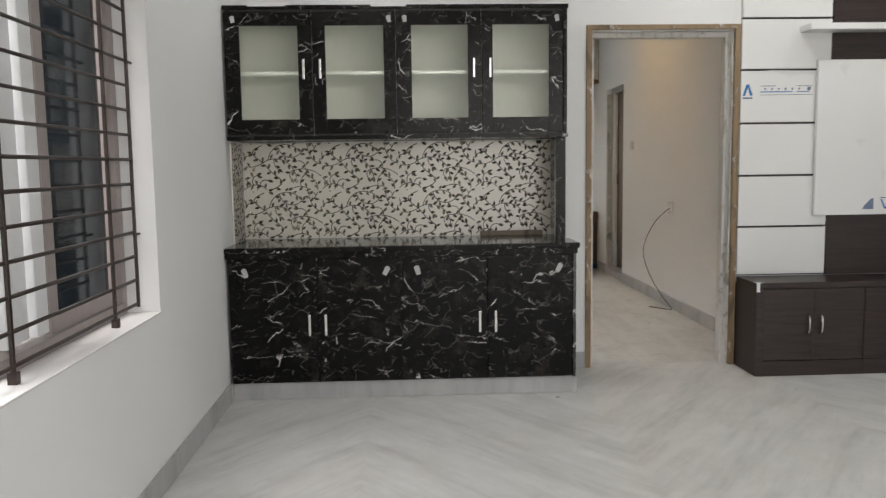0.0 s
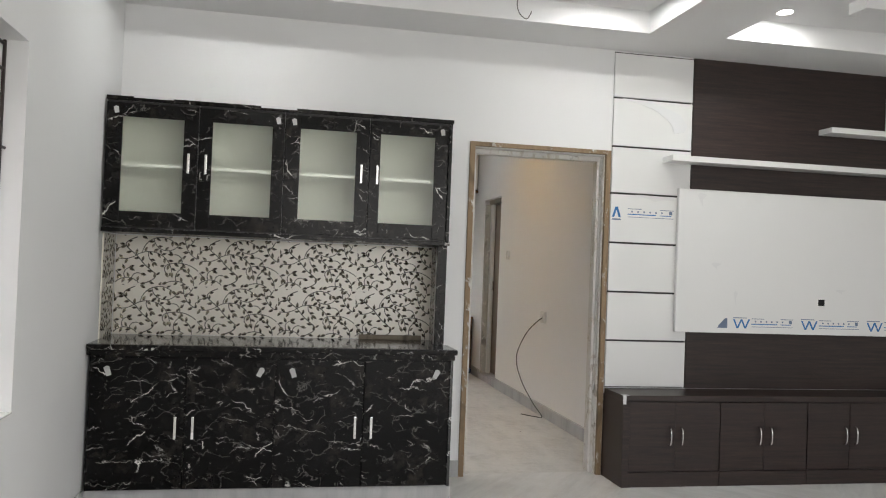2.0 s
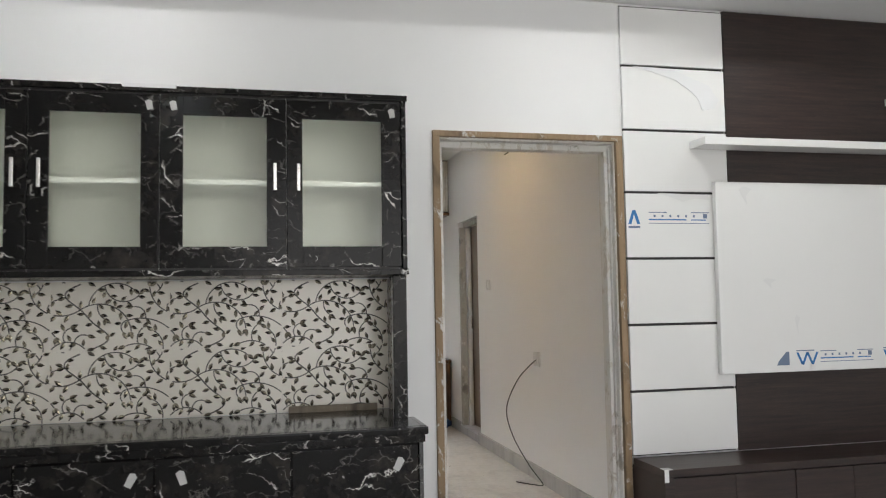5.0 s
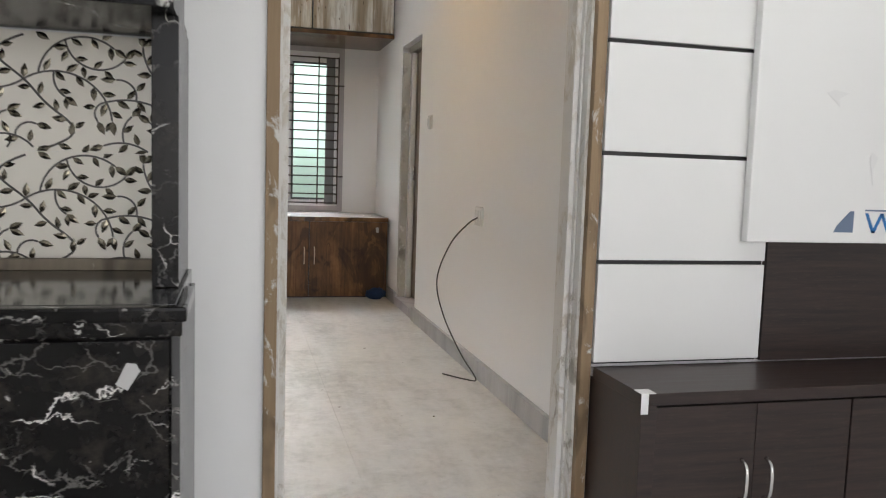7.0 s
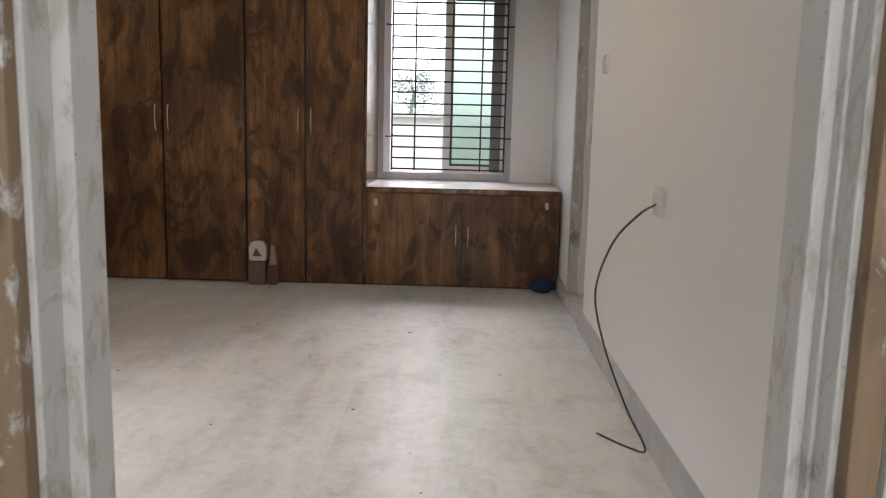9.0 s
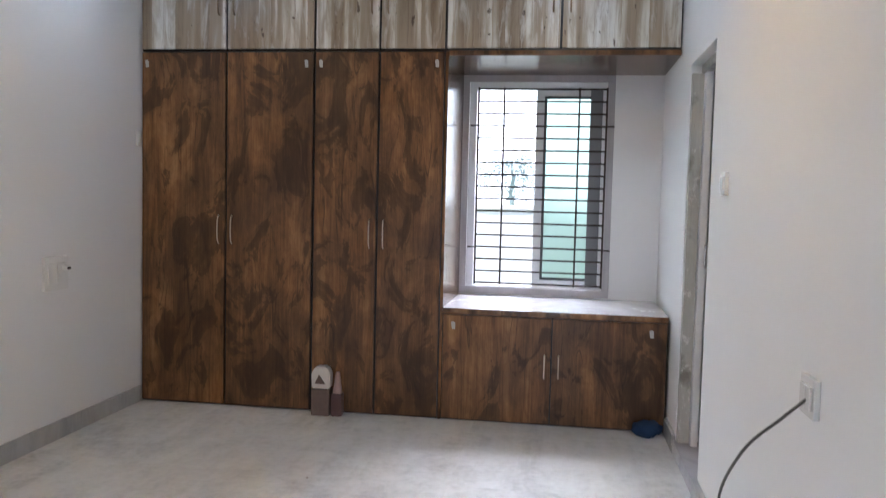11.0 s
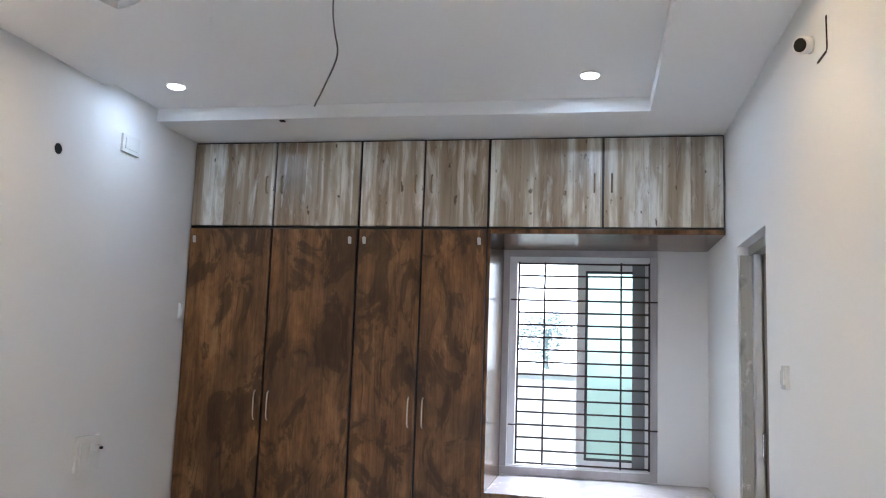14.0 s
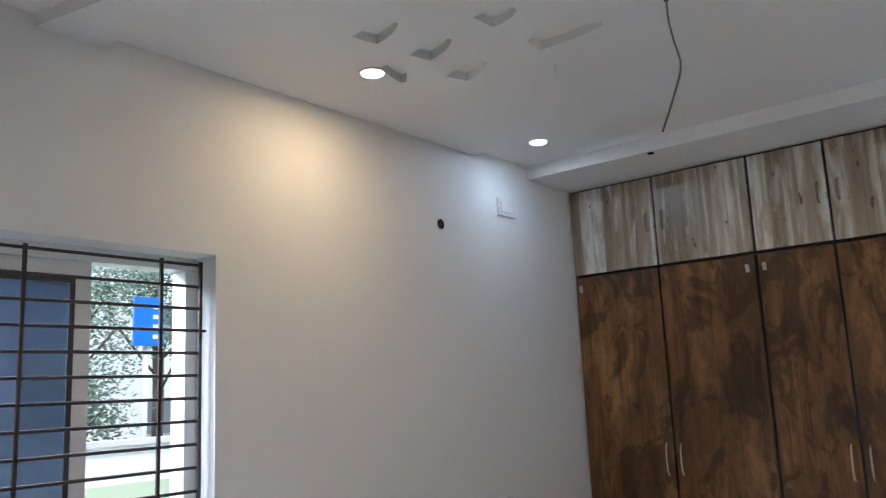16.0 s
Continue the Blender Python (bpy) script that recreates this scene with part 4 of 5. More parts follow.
# tile backsplash with embossed vines
def vine_tile(w, h, seed, t=0.008):
    """One glazed tile facing -y with raised stems and leaves that run on from tile to tile."""
    rnd = random.Random(seed)
    stems, leaves, taken = [], [], []

    def free(x, z, gap, skip=()):
        for i, (a, b) in enumerate(taken):
            if i in skip:
                continue
            dx, dz = abs(x - a) % w, abs(z - b) % h
            if min(dx, w - dx) ** 2 + min(dz, h - dz) ** 2 < gap * gap:
                return False
        return True

    def add(pts, r):
        stems.append((pts, r))
        taken.extend(pts)
        side = 1
        for i in range(2, len(pts), 2):
            way = math.atan2(pts[i][1] - pts[i - 1][1], pts[i][0] - pts[i - 1][0])
            side = -side
            la = way + side * (0.65 + 0.35 * rnd.random())
            size = 0.028 + 0.008 * rnd.random()
            sx, sz = pts[i][0] + 0.003 * math.cos(la), pts[i][1] + 0.003 * math.sin(la)
            mid = (sx + 0.7 * size * math.cos(la), sz + 0.7 * size * math.sin(la))
            if all(min(abs(mid[0] - a) % w, w - abs(mid[0] - a) % w) ** 2 + min(abs(mid[1] - b) % h, h - abs(mid[1] - b) % h) ** 2 > 0.0225**2 for a, b in tips):
                leaves.append((sx, sz, la, size))
                tips.append(mid)
        way = math.atan2(pts[-1][1] - pts[-2][1], pts[-1][0] - pts[-2][0])
        leaves.append((*pts[-1], way, 0.036))

    tips = []
    n = 30
    add([(w * 0.3 + 0.075 * math.sin(2 * math.pi * k / n) + 0.02 * math.sin(4 * math.pi * k / n), h * k / n) for k in range(n + 1)], 0.0028)
    for attempt in range(1500):
        x, z = rnd.choice(taken)
        ang, curl = rnd.uniform(0, 6.283), rnd.choice((-1, 1)) * rnd.uniform(1.2, 2.6)
        length = rnd.uniform(0.15, 0.26) if attempt < 500 else rnd.uniform(0.06, 0.11)
        pts, steps, good = [(x, z)], max(5, round(length / 0.0115)), True
        for s in range(steps):
            ang += curl / steps
            x, z = x + length / steps * math.cos(ang), z + length / steps * math.sin(ang)
            if s > 0 and not free(x, z, min(0.029, 0.0095 * (s + 1))):
                good = False
                break
            pts.append((x, z))
        if good:
            add(pts, 0.0024)
    bm = bx(0.0002, w - 0.0002, 0, t, 0.0002, h - 0.0002)
    n0 = len(bm.faces)

    def inside(x, z):
        return 0.0012 < x < w - 0.0012 and 0.0012 < z < h - 0.0012

    for dx in (-w, 0, w):
        for dz in (-h, 0, h):
            for pts, r in stems:
                prev = None
                for i, (a, b) in enumerate(pts):
                    if not inside(a + dx, b + dz):
                        prev = None
                        continue
                    p, q = pts[max(i - 1, 0)], pts[min(i + 1, len(pts) - 1)]
                    way = Vector((q[0] - p[0], 0, q[1] - p[1]))
                    side = Vector((-way.z, 0, way.x)).normalized() * r
                    o = Vector((a + dx, -0.0012, b + dz))
                    now = (bm.verts.new(o + side), bm.verts.new(o - side))
                    if prev:
                        bm.faces.new((prev[0], now[0], now[1], prev[1]))
                    prev = now
            for x, z, ang, size in leaves:
                co, si = math.cos(ang), math.sin(ang)
                if not inside(x + dx + size * 0.5 * co, z + dz + size * 0.5 * si):
                    continue

                def spot(a, b, y):
                    px, pz = x + dx + size * (a * co - b * si), z + dz + size * (a * si + b * co)
                    return bm.verts.new((min(max(px, 0.001), w - 0.001), y, min(max(pz, 0.001), h - 0.001)))

                ring = [spot(a, b, -0.0014) for a, b in ((0, 0), (0.28, 0.22), (0.6, 0.21), (1, 0), (0.6, -0.21), (0.28, -0.22))]
                mid = spot(0.5, 0, -0.0042)
                for k in range(6):
                    bm.faces.new((ring[k], ring[(k + 1) % 6], mid))
    bm.faces.ensure_lookup_table()
    for f in bm.faces[n0:]:
        f.material_index = 2 if len(f.verts) == 4 else 1
        f.normal_update()
        if f.normal.y > 0:
            f.normal_flip()
    return bm


splash = thing("tile_backsplash", (0.35, YL - 0.012, 0.83), "pearl-white glazed tiles embossed with dark vines", "backsplash")
TW, TH = 0.4555, 0.281


def tile_mesh(name, w, h, seed):
    bm = vine_tile(w, h, seed)
    d = bpy.data.meshes.new(name)
    bm.to_mesh(d)
    bm.free()
    d.materials.append(GLAZE), d.materials.append(VINE), d.materials.append(STEM)
    return d


TILE = tile_mesh("tile", TW, TH, 3)
SIDE = tile_mesh("side_tile", 0.30, TH, 5)
for j in range(2):
    for i in range(4):
        o = new("tile", TILE)
        o.parent = splash
        o.location = Vector((XL + 0.013 + i * TW, YL - 0.012, 0.835 + j * TH)) - splash.location
    for nm, x, turn in (("tile", XL + 0.009, 90), ("tile", 1.290, -90)):
        o = new(nm, SIDE)
        o.parent = splash
        o.matrix_local = Matrix.Translation(-splash.location) @ (pose(x, 5.19 if turn < 0 else 4.89, 0.835 + j * TH, 0, 0, turn))
part("edge_trim", bx(1.262, 1.2805, 4.895, 4.915, 0.836, 1.396, 0.002), PLASTIC, splash, "white plastic edge trim")
BATTEN = raw_wood("weathered_batten_wood", (0.25, 0.21, 0.155), (0.14, 0.112, 0.08), -0.06)
solid("wooden_batten", bx(0.86, 1.235, 5.155, 5.178, 0.8345, 0.862, 0.002), BATTEN, "rough wooden batten lying on the worktop", "batten", "", (1.0, 5.165, 0.831))

# ---- television wall ----
tvwall = thing("wall_panelling", (3.9, YL, 0.56), "white gloss boards and dark wenge back panel", "wall panelling")
SEAMS = [0.556, 0.855, 1.166, 1.480, 1.797, 2.099, 2.412, 2.706]
for a, b in zip(SEAMS, SEAMS[1:]):
    part("board", bx(2.438, 2.985, YL - 0.020, YL - 0.002, a + 0.007, b - 0.005, 0.003), WHITE, tvwall, "white gloss board")
part("groove_backing", bx(2.440, 2.983, YL - 0.006, YL - 0.001, 0.556, 2.710), BLACK, tvwall, "black groove strip")
part("back_panel", bx(2.989, 5.35, YL - 0.024, YL - 0.002, 0.556, 2.712, 0.002), WENGE, tvwall, "dark wenge panel")
tv = thing("mounting_board", (3.95, YL - 0.05, 0.91), "white gloss mounting board with protective print", "panel")
part("board", bx(2.893, 5.05, YL - 0.056, YL - 0.025, 0.922, 1.851, 0.006), WHITE, tv)
YF = YL - 0.056
part("socket_cutout", bx(3.925, 3.972, YF - 0.0012, YF - 0.0002, 1.118, 1.160), DARKHOLE, tv, "square black cable opening")


def print_strip(parent, x, z, y, wide=0.42, mark=True):
    """A strip of film print: a blue mark and rows of small unreadable print."""
    if mark:
        bm = bmesh.new()
        for dx, s in ((0, 1), (0.028, -1), (0.056, 1), (0.084, -1)):
            o = [(x + dx, z + (0.03 if s > 0 else -0.03)), (x + dx + 0.012, z + (0.03 if s > 0 else -0.03)), (x + dx + 0.040, z - (0.03 if s > 0 else -0.03)), (x + dx + 0.028, z - (0.03 if s > 0 else -0.03))]
            merged(bm, prism(o, y - 0.0010, y - 0.0002, "y"))
        part("print_mark", bm, BLUEINK, parent, "blue zigzag print mark")
        part("print_bar", bx(x, x + 0.10, y - 0.0008, y - 0.0002, z + 0.036, z + 0.041), GREYINK, parent)
    x += 0.135 if mark else 0
    w = wide - (0.135 if mark else 0)
    for dz, h, a, b in ((0.032, 0.004, 0.0, 0.30), (0.032, 0.004, 0.7, 1.0), (-0.004, 0.006, 0.0, 0.62), (-0.004, 0.005, 0.7, 0.95), (-0.020, 0.003, 0.0, 1.0)):
        part("print_bar", bx(x + a * w, x + b * w, y - 0.0008, y - 0.0002, z + dz, z + dz + h), GREYINK if dz > 0 or dz < -0.01 else BLUEINK, parent)
    for k in range(6):
        part("print_icon", bx(x + w * (0.08 + 0.13 * k), x + w * (0.08 + 0.13 * k) + 0.010, y - 0.0008, y - 0.0002, z + 0.011, z + 0.022), GREYINK, parent)
    part("print_icon", bx(x + w * 0.90, x + w * 0.90 + 0.022, y - 0.0008, y - 0.0002, z + 0.006, z + 0.028), GREYINK, parent)


for x in (3.30, 3.80, 4.30):
    print_strip(tv, x, 0.985, YF, 0.44)
part("print_mark", prism([(3.19, 0.955), (3.26, 0.955), (3.26, 1.02), (3.245, 1.02), (3.20, 0.975)], YF - 0.001, YF - 0.0002, "y"), GREYINK, tv)
for x, z, w, h in ((3.02, 1.74, 0.07, 0.09), (3.13, 1.33, 0.08, 0.05), (3.3, 1.10, 0.03, 0.10), (4.05, 1.2, 0.09, 0.03)):
    o = [(x + w * a, z + h * b) for a, b in ((0, 0.8), (0.3, 1.0), (1.0, 0.85), (0.55, 0.5), (0.6, 0.0), (0.4, 0.3))]
    part("film_scrap", prism(o, YF - 0.0014, YF - 0.0002, "y"), GREYFILM, tv, "wrinkled scrap of protective film")
YS2 = YL - 0.020
bm = bmesh.new()
merged(bm, prism([(2.448, 1.645), (2.464, 1.645), (2.479, 1.692), (2.494, 1.645), (2.510, 1.645), (2.487, 1.712), (2.471, 1.712)], YS2 - 0.001, YS2 - 0.0002, "y"))
part("print_mark", bm, BLUEINK, tvwall, "blue print mark")
print_strip(tvwall, 2.555, 1.668, YS2, 0.32, False)
part("print_bar", bx(2.449, 2.509, YS2 - 0.0008, YS2 - 0.0002, 1.626, 1.636), GREYINK, tvwall)
# loose film hanging off the second board
o = [(2.49, 2.41), (2.70, 2.405), (2.90, 2.33), (2.95, 2.26), (2.93, 2.22), (2.86, 2.205), (2.84, 2.26), (2.80, 2.30), (2.72, 2.35), (2.60, 2.385)]
part("film_scrap", prism(o, YS2 - 0.004, YS2 - 0.002, "y"), FILM, tvwall, "loosened clear film")
o = [(2.60, 1.795), (2.87, 1.79), (2.88, 1.765), (2.80, 1.77), (2.74, 1.755), (2.66, 1.78)]
part("film_scrap", prism(o, YS2 - 0.003, YS2 - 0.0015, "y"), GREYFILM, tvwall, "loosened film edge")


def wall_shelf(x0, x1, z, end_board=None):
    s = thing("wall_shelf", ((x0 + x1) / 2, YL, z), "white gloss floating wall shelf", "shelf", "floating shelves")
    part("board", bx(x0, x1, 5.045, YL - 0.0245, z, z + 0.036, 0.002), WHITE, s)
    if end_board:
        part("upright", bx(end_board, end_board + 0.035, 5.06, YL - 0.0245, z + 0.0365, z + 0.30, 0.002), WHITE, s)


wall_shelf(2.785, 5.1, 2.012)
solid("shelf_packing", bx(2.785, 2.985, YL - 0.0243, YL - 0.0203, 2.014, 2.046), WHITE, "thin white batten behind the shelf", "batten", "", (2.88, YL - 0.022, 2.014))
wall_shelf(3.915, 5.0, 2.268, 4.43)


def tv_module(x0, x1, first):
    u = thing("television_cabinet", ((x0 + x1) / 2, 5.04, 0.0), "low dark wenge cabinet with two doors", "cabinet", "low television cabinets")
    part("carcass", bx(x0, x1, 4.918, YL - 0.004, 0.0, 0.520, 0.001), WENGE, u)
    mid = (x0 + x1) / 2
    part("plinth", bx(x0 + 0.001, x1 - 0.001, 4.897, 4.9175, 0.0, 0.088, 0.001), WENGE, u)
    if first:
        part("end_board", bx(2.438, 2.4825, 4.893, YL - 0.004, 0.0, 0.520, 0.002), WENGE, u)
    for a, b, hx in ((x0 + 0.003, mid - 0.001, mid - 0.038), (mid + 0.001, x1 - 0.003, mid + 0.038)):
        d = part("door", bx(a, b, 4.900, 4.917, 0.092, 0.512, 0.0015), WENGE, u)
        bow_handle(d, hx, 4.900, 0.305, 0.11, CHROME, "bowed chrome handle")


EDGES = [2.483, 3.085, 3.69, 4.295, 4.90]
for a, b in zip(EDGES, EDGES[1:]):
    tv_module(a, b, a < 2.5)
top = thing("low_worktop", (3.67, 5.04, 0.521), "dark wenge top board with a taped corner", "worktop")
part("board", bx(2.436, 4.905, 4.890, YL - 0.0245, 0.521, 0.553, 0.002), WENGE, top)
part("tape", bx(2.4342, 2.475, 4.8885, 4.930, 0.5525, 0.5545), FILM, top, "scrap of white tape")
part("tape", bx(2.4342, 2.455, 4.8885, 4.8895, 0.50, 0.5528), FILM, top, "scrap of white tape")

# ---- wardrobe wall in the bedroom ----
YWF = 9.86
W_X = [-0.594, -0.028, 0.537, 0.943, 1.344]


def tall_wardrobe(x0, x1, xm, name_label):
    u = thing("wardrobe", ((x0 + x1) / 2, 10.2, 0), name_label, "wardrobe", "wardrobe wall")
    part("carcass", bx(x0, x1, YWF + 0.02, YN - 0.003, 0.0, 2.222, 0.001), BLACK, u, "dark carcass edges")
    for a, b, hx, sx in ((x0 + 0.008, xm - 0.0075, xm - 0.045, x0 + 0.04), (xm + 0.0075, x1 - 0.008, xm + 0.042, x1 - 0.05)):
        d = part("door", bx(a, b, YWF, YWF + 0.019, 0.012, 2.218, 0.002), WOOD, u, "smoked brown wood-grain door")
        bow_handle(d, hx, YWF, 1.12, 0.175, BRASS, "slim metal bow handle", 0.022, 0.0045)
        chip(d, sx, YWF, 2.15, 0.024, 0.046, 0.15)
    return u


tall_wardrobe(W_X[0], W_X[2] - 0.001, W_X[1], "tall wardrobe with smoked brown wood-grain doors")
u = tall_wardrobe(W_X[2] + 0.001, W_X[4], W_X[3], "tall wardrobe with smoked brown wood-grain doors")
part("side_board", bx(W_X[4] + 0.0005, 1.362, YWF + 0.004, YN - 0.003, 0.0, 2.222, 0.001), WOODTOP, u, "brown laminate side board")


def loft_cabinet(x0, x1, xm, deep=True):
    u = thing("loft_cabinet", ((x0 + x1) / 2, 10.2, 2.226), "overhead loft cabinet with bleached plank doors", "cabinet", "loft cabinets")
    part("carcass", bx(x0, x1, YWF + 0.02, YN - 0.003, 2.226, SOFB - 0.002, 0.001), BLACK, u, "dark carcass edges")
    for a, b, hx in ((x0 + 0.007, xm - 0.007, xm - 0.05), (xm + 0.007, x1 - 0.007, xm + 0.05)):
        d = part("door", bx(a, b, YWF, YWF + 0.019, 2.238, SOFB - 0.014, 0.002), PLANK, u)
        bow_handle(d, hx, YWF, 2.50, 0.11, BRONZE, "dull bronze bow handle", 0.024, 0.0055)
    return u


loft_cabinet(W_X[0], W_X[2] - 0.001, W_X[1])
loft_cabinet(W_X[2] + 0.001, W_X[4] - 0.001, W_X[3])
u = loft_cabinet(W_X[4] + 0.001, 2.702, 2.020)
part("bottom_board", bx(1.364, XB - 0.002, YWF + 0.003, YN - 0.014, 2.195, 2.2245, 0.002), WOODTOP, u, "brown laminate underside")


# window glare on the brown laminate top is painted in as a pale colour
SEATTOP = marble("glare_paled_laminate", (0.66, 0.63, 0.63), (0.50, 0.47, 0.47), 0.16, 0.12)


def low_cupboard():
    u = thing("low_cupboard", (2.03, 10.2, 0), "low cupboard with smoked brown doors below the window", "cupboard")
    part("carcass", bx(1.363, XB - 0.014, YWF + 0.02, YN - 0.003, 0.0, 0.650, 0.001), BLACK, u, "dark carcass edges")
    for a, b, hx, sx in ((1.366, 2.018, 1.982, 1.43), (2.026, XB - 0.018, 2.066, 2.60)):
        d = part("door", bx(a, b, YWF, YWF + 0.019, 0.012, 0.648, 0.002), WOOD, u, "smoked brown wood-grain door")
        bow_handle(d, hx, YWF, 0.36, 0.14, BRASS, "slim metal bow handle", 0.022, 0.0045)
        chip(d, sx, YWF, 0.585, 0.026, 0.046, 0.15)
    part("nosing", bx(1.363, XB - 0.013, YWF - 0.008, YWF + 0.012, 0.652, 0.687, 0.003), WOODTOP, u)
    part("seat_top", bx(1.363, XB - 0.013, YWF + 0.0125, YN - 0.014, 0.652, 0.688, 0.003), SEATTOP, u, "glossy brown top coloured pale pinkish-grey for the window's glare")


low_cupboard()


# ---- switches, sockets and wiring ----
def switch_plate(name, centre, axis, w, h, label, keys=2, plug=False):
    """A raised wall plate on an east (+x) or west (-x) wall."""
    x, y, z = centre
    s = thing(name, centre, label, "switch" if not plug else "socket")
    f = -1 if axis == "east" else 1

    def slab(d0, d1, y0, y1, z0, z1, bev):
        return bx(min(x + f * d0, x + f * d1), max(x + f * d0, x + f * d1), y0, y1, z0, z1, bev)

    part("box", slab(0.0005, 0.016, y - w / 2, y + w / 2, z - h / 2, z + h / 2, 0.003), PLASTIC, s)
    for k in range(keys):
        a = y - w * 0.38 + k * w * 0.76 / keys
        part("key", slab(0.0165, 0.023, a, a + w * 0.70 / keys, z - h * 0.3, z + h * 0.3, 0.003), PLASTIC, s)
    return s


switch_plate("light_switch", (XB, 8.43, 1.43), "east", 0.075, 0.09, "white plastic light switch on the wall", 1)
switch_plate("wall_socket", (XB, 7.215, 0.866), "east", 0.115, 0.10, "white wall socket with a black cable", 2, True)
switch_plate("switch_board", (XW, 8.977, 0.90), "west", 0.20, 0.18, "white wall switch board with a plug", 2)
switch_plate("socket_board", (XW, 9.126, 2.57), "west", 0.165, 0.10, "white socket plate high on the wall", 1, True)
sb = switch_plate("charger_point", (XW, 9.03, 0.925), "west", 0.045, 0.05, "small white plug in the wall switch board", 0)
part("plug", bx(XW + 0.0165, XW + 0.045, 9.015, 9.045, 0.91, 0.94, 0.004), PLASTIC, sb)
part("pins", bx(XW + 0.0452, XW + 0.058, 9.023, 9.038, 0.918, 0.932, 0.002), DARKHOLE, sb, "dark plug pins")
switch_plate("bed_switch", (XW, 9.82, 1.68), "west", 0.05, 0.10, "small white switch beside the wardrobe", 1)
d = bmesh.new()
rod([(XW + 0.0002, 8.54, 2.40), (XW + 0.0015, 8.54, 2.40)], 0.027, 18, d)
solid("pipe_hole", d, DARKHOLE, "round dark pipe hole in the wall", "wall hole", "", (XW, 8.54, 2.40))
ac = thing("pipe_outlet", (XB, 7.9, 2.56), "open service outlet with a white pipe end", "pipe outlet")
part("pipe", rod([(XB + 0.01, 7.995, 2.58), (XB - 0.045, 7.945, 2.562)], 0.030, 16), PLASTIC, ac, "white pipe stub")
part("bore", rod([(XB - 0.0452, 7.9448, 2.5619), (XB - 0.0462, 7.9439, 2.5616)], 0.024, 16), DARKHOLE, ac)
part("gap", bx(XB - 0.003, XB - 0.0005, 7.787, 7.797, 2.485, 2.60), DARKHOLE, ac, "dark gap round the cover")
part("gap", bx(XB - 0.003, XB - 0.0005, 7.797, 7.905, 2.478, 2.486), DARKHOLE, ac, "dark gap round the cover")

cable = [(XB - 0.02, 7.205, 0.860), (XB - 0.10, 7.115, 0.830), (XB - 0.165, 7.22, 0.71), (XB - 0.175, 7.44, 0.49), (XB - 0.135, 7.42, 0.29), (XB - 0.080, 7.22, 0.11), (XB - 0.036, 7.075, 0.010), (XB - 0.090, 7.10, 0.005), (XB - 0.180, 7.225, 0.005)]
solid("power_cable", rod(glide(cable, 7), 0.0042, 8), CABLE, "black cable hanging from the socket to the floor", "cable", "", (XB - 0.05, 7.15, 0))

bedwire = [(1.345, 6.99, 2.884), (1.335, 6.98, 2.60), (1.328, 6.979, 2.354), (1.338, 6.97, 2.27), (1.352, 6.962, 2.20), (1.33, 6.957, 2.13), (1.303, 6.953, 2.066)]
bw = thing("ceiling_wire", (1.345, 6.99, 2.88), "thin grey wire hanging from the ceiling", "wire")
part("wire", rod(glide(bedwire, 6), 0.0024, 6), GREYWIRE, bw)
part("joint", rod([(1.331, 6.979, 2.43), (1.328, 6.979, 2.36)], 0.006, 8), DARKHOLE, bw, "black taped joint")

lamp_wire = [(1.62, 4.55, 2.857), (1.60, 4.55, 2.80), (1.585, 4.54, 2.73), (1.60, 4.54, 2.675), (1.635, 4.53, 2.645), (1.655, 4.53, 2.665), (1.665, 4.53, 2.69)]
lw = thing("ceiling_wire", (1.62, 4.55, 2.87), "thin grey wire with a hooked end", "wire")
part("wire", rod(glide(lamp_wire, 6), 0.003, 6), GREYWIRE, lw)
solid("ceiling_hook", bx(0.17, 0.20, 9.40, 9.43, SOFB - 0.008, SOFB - 0.0005, 0.003), DARKHOLE, "small dark fixing stub under the ceiling border", "fixing", "", (0.185, 9.415, SOFB - 0.008))

# ---- loose things on the floor ----
BRICK = plain("dusty_brown_plastic", (0.16, 0.11, 0.09), 0.6, grain=0.4, scale=40)
CREAM = plain("cream_plastic", (0.62, 0.58, 0.53), 0.5, grain=0.15)
MAROON = plain("maroon_plastic", (0.11, 0.05, 0.045), 0.5, grain=0.3)
PINKISH = plain("pale_pink_plastic", (0.34, 0.22, 0.20), 0.5, grain=0.2)
BLUE = plain("blue_cloth", (0.01, 0.045, 0.13), 0.8, grain=0.5, scale=50, relief=0.3)
jug = thing("plastic_jug", (0.634, 9.80, 0), "brown plastic jug with a large cream cap", "jug")
part("body", bx(0.575, 0.690, 9.755, 9.845, 0.0, 0.165, 0.014), BRICK, jug)
cap = prism([(0.577, 0.167), (0.688, 0.167), (0.692, 0.262), (0.668, 0.302), (0.60, 0.302), (0.573, 0.262)], 9.76, 9.84, "y")
bmesh.ops.bevel(cap, geom=cap.edges[:], offset=0.008, segments=2, affect="EDGES")
part("cap", cap, CREAM, jug, "cream plastic cap")
part("grip", prism([(0.60, 0.20), (0.665, 0.20), (0.625, 0.255)], 9.752, 9.7595, "y"), BRICK, jug)
bot = thing("plastic_bottle", (0.735, 9.80, 0), "small maroon bottle with a tapered nozzle", "bottle")
part("body", bx(0.698, 0.765, 9.765, 9.835, 0.0, 0.14, 0.012), MAROON, bot)
noz = bmesh.new()
bmesh.ops.create_cone(noz, segments=14, radius1=0.029, radius2=0.013, depth=0.13, cap_ends=True)
noz.transform(Matrix.Translation((0.732, 9.80, 0.205)))
part("nozzle", noz, PINKISH, bot, "pale tapered nozzle")
lump = bmesh.new()
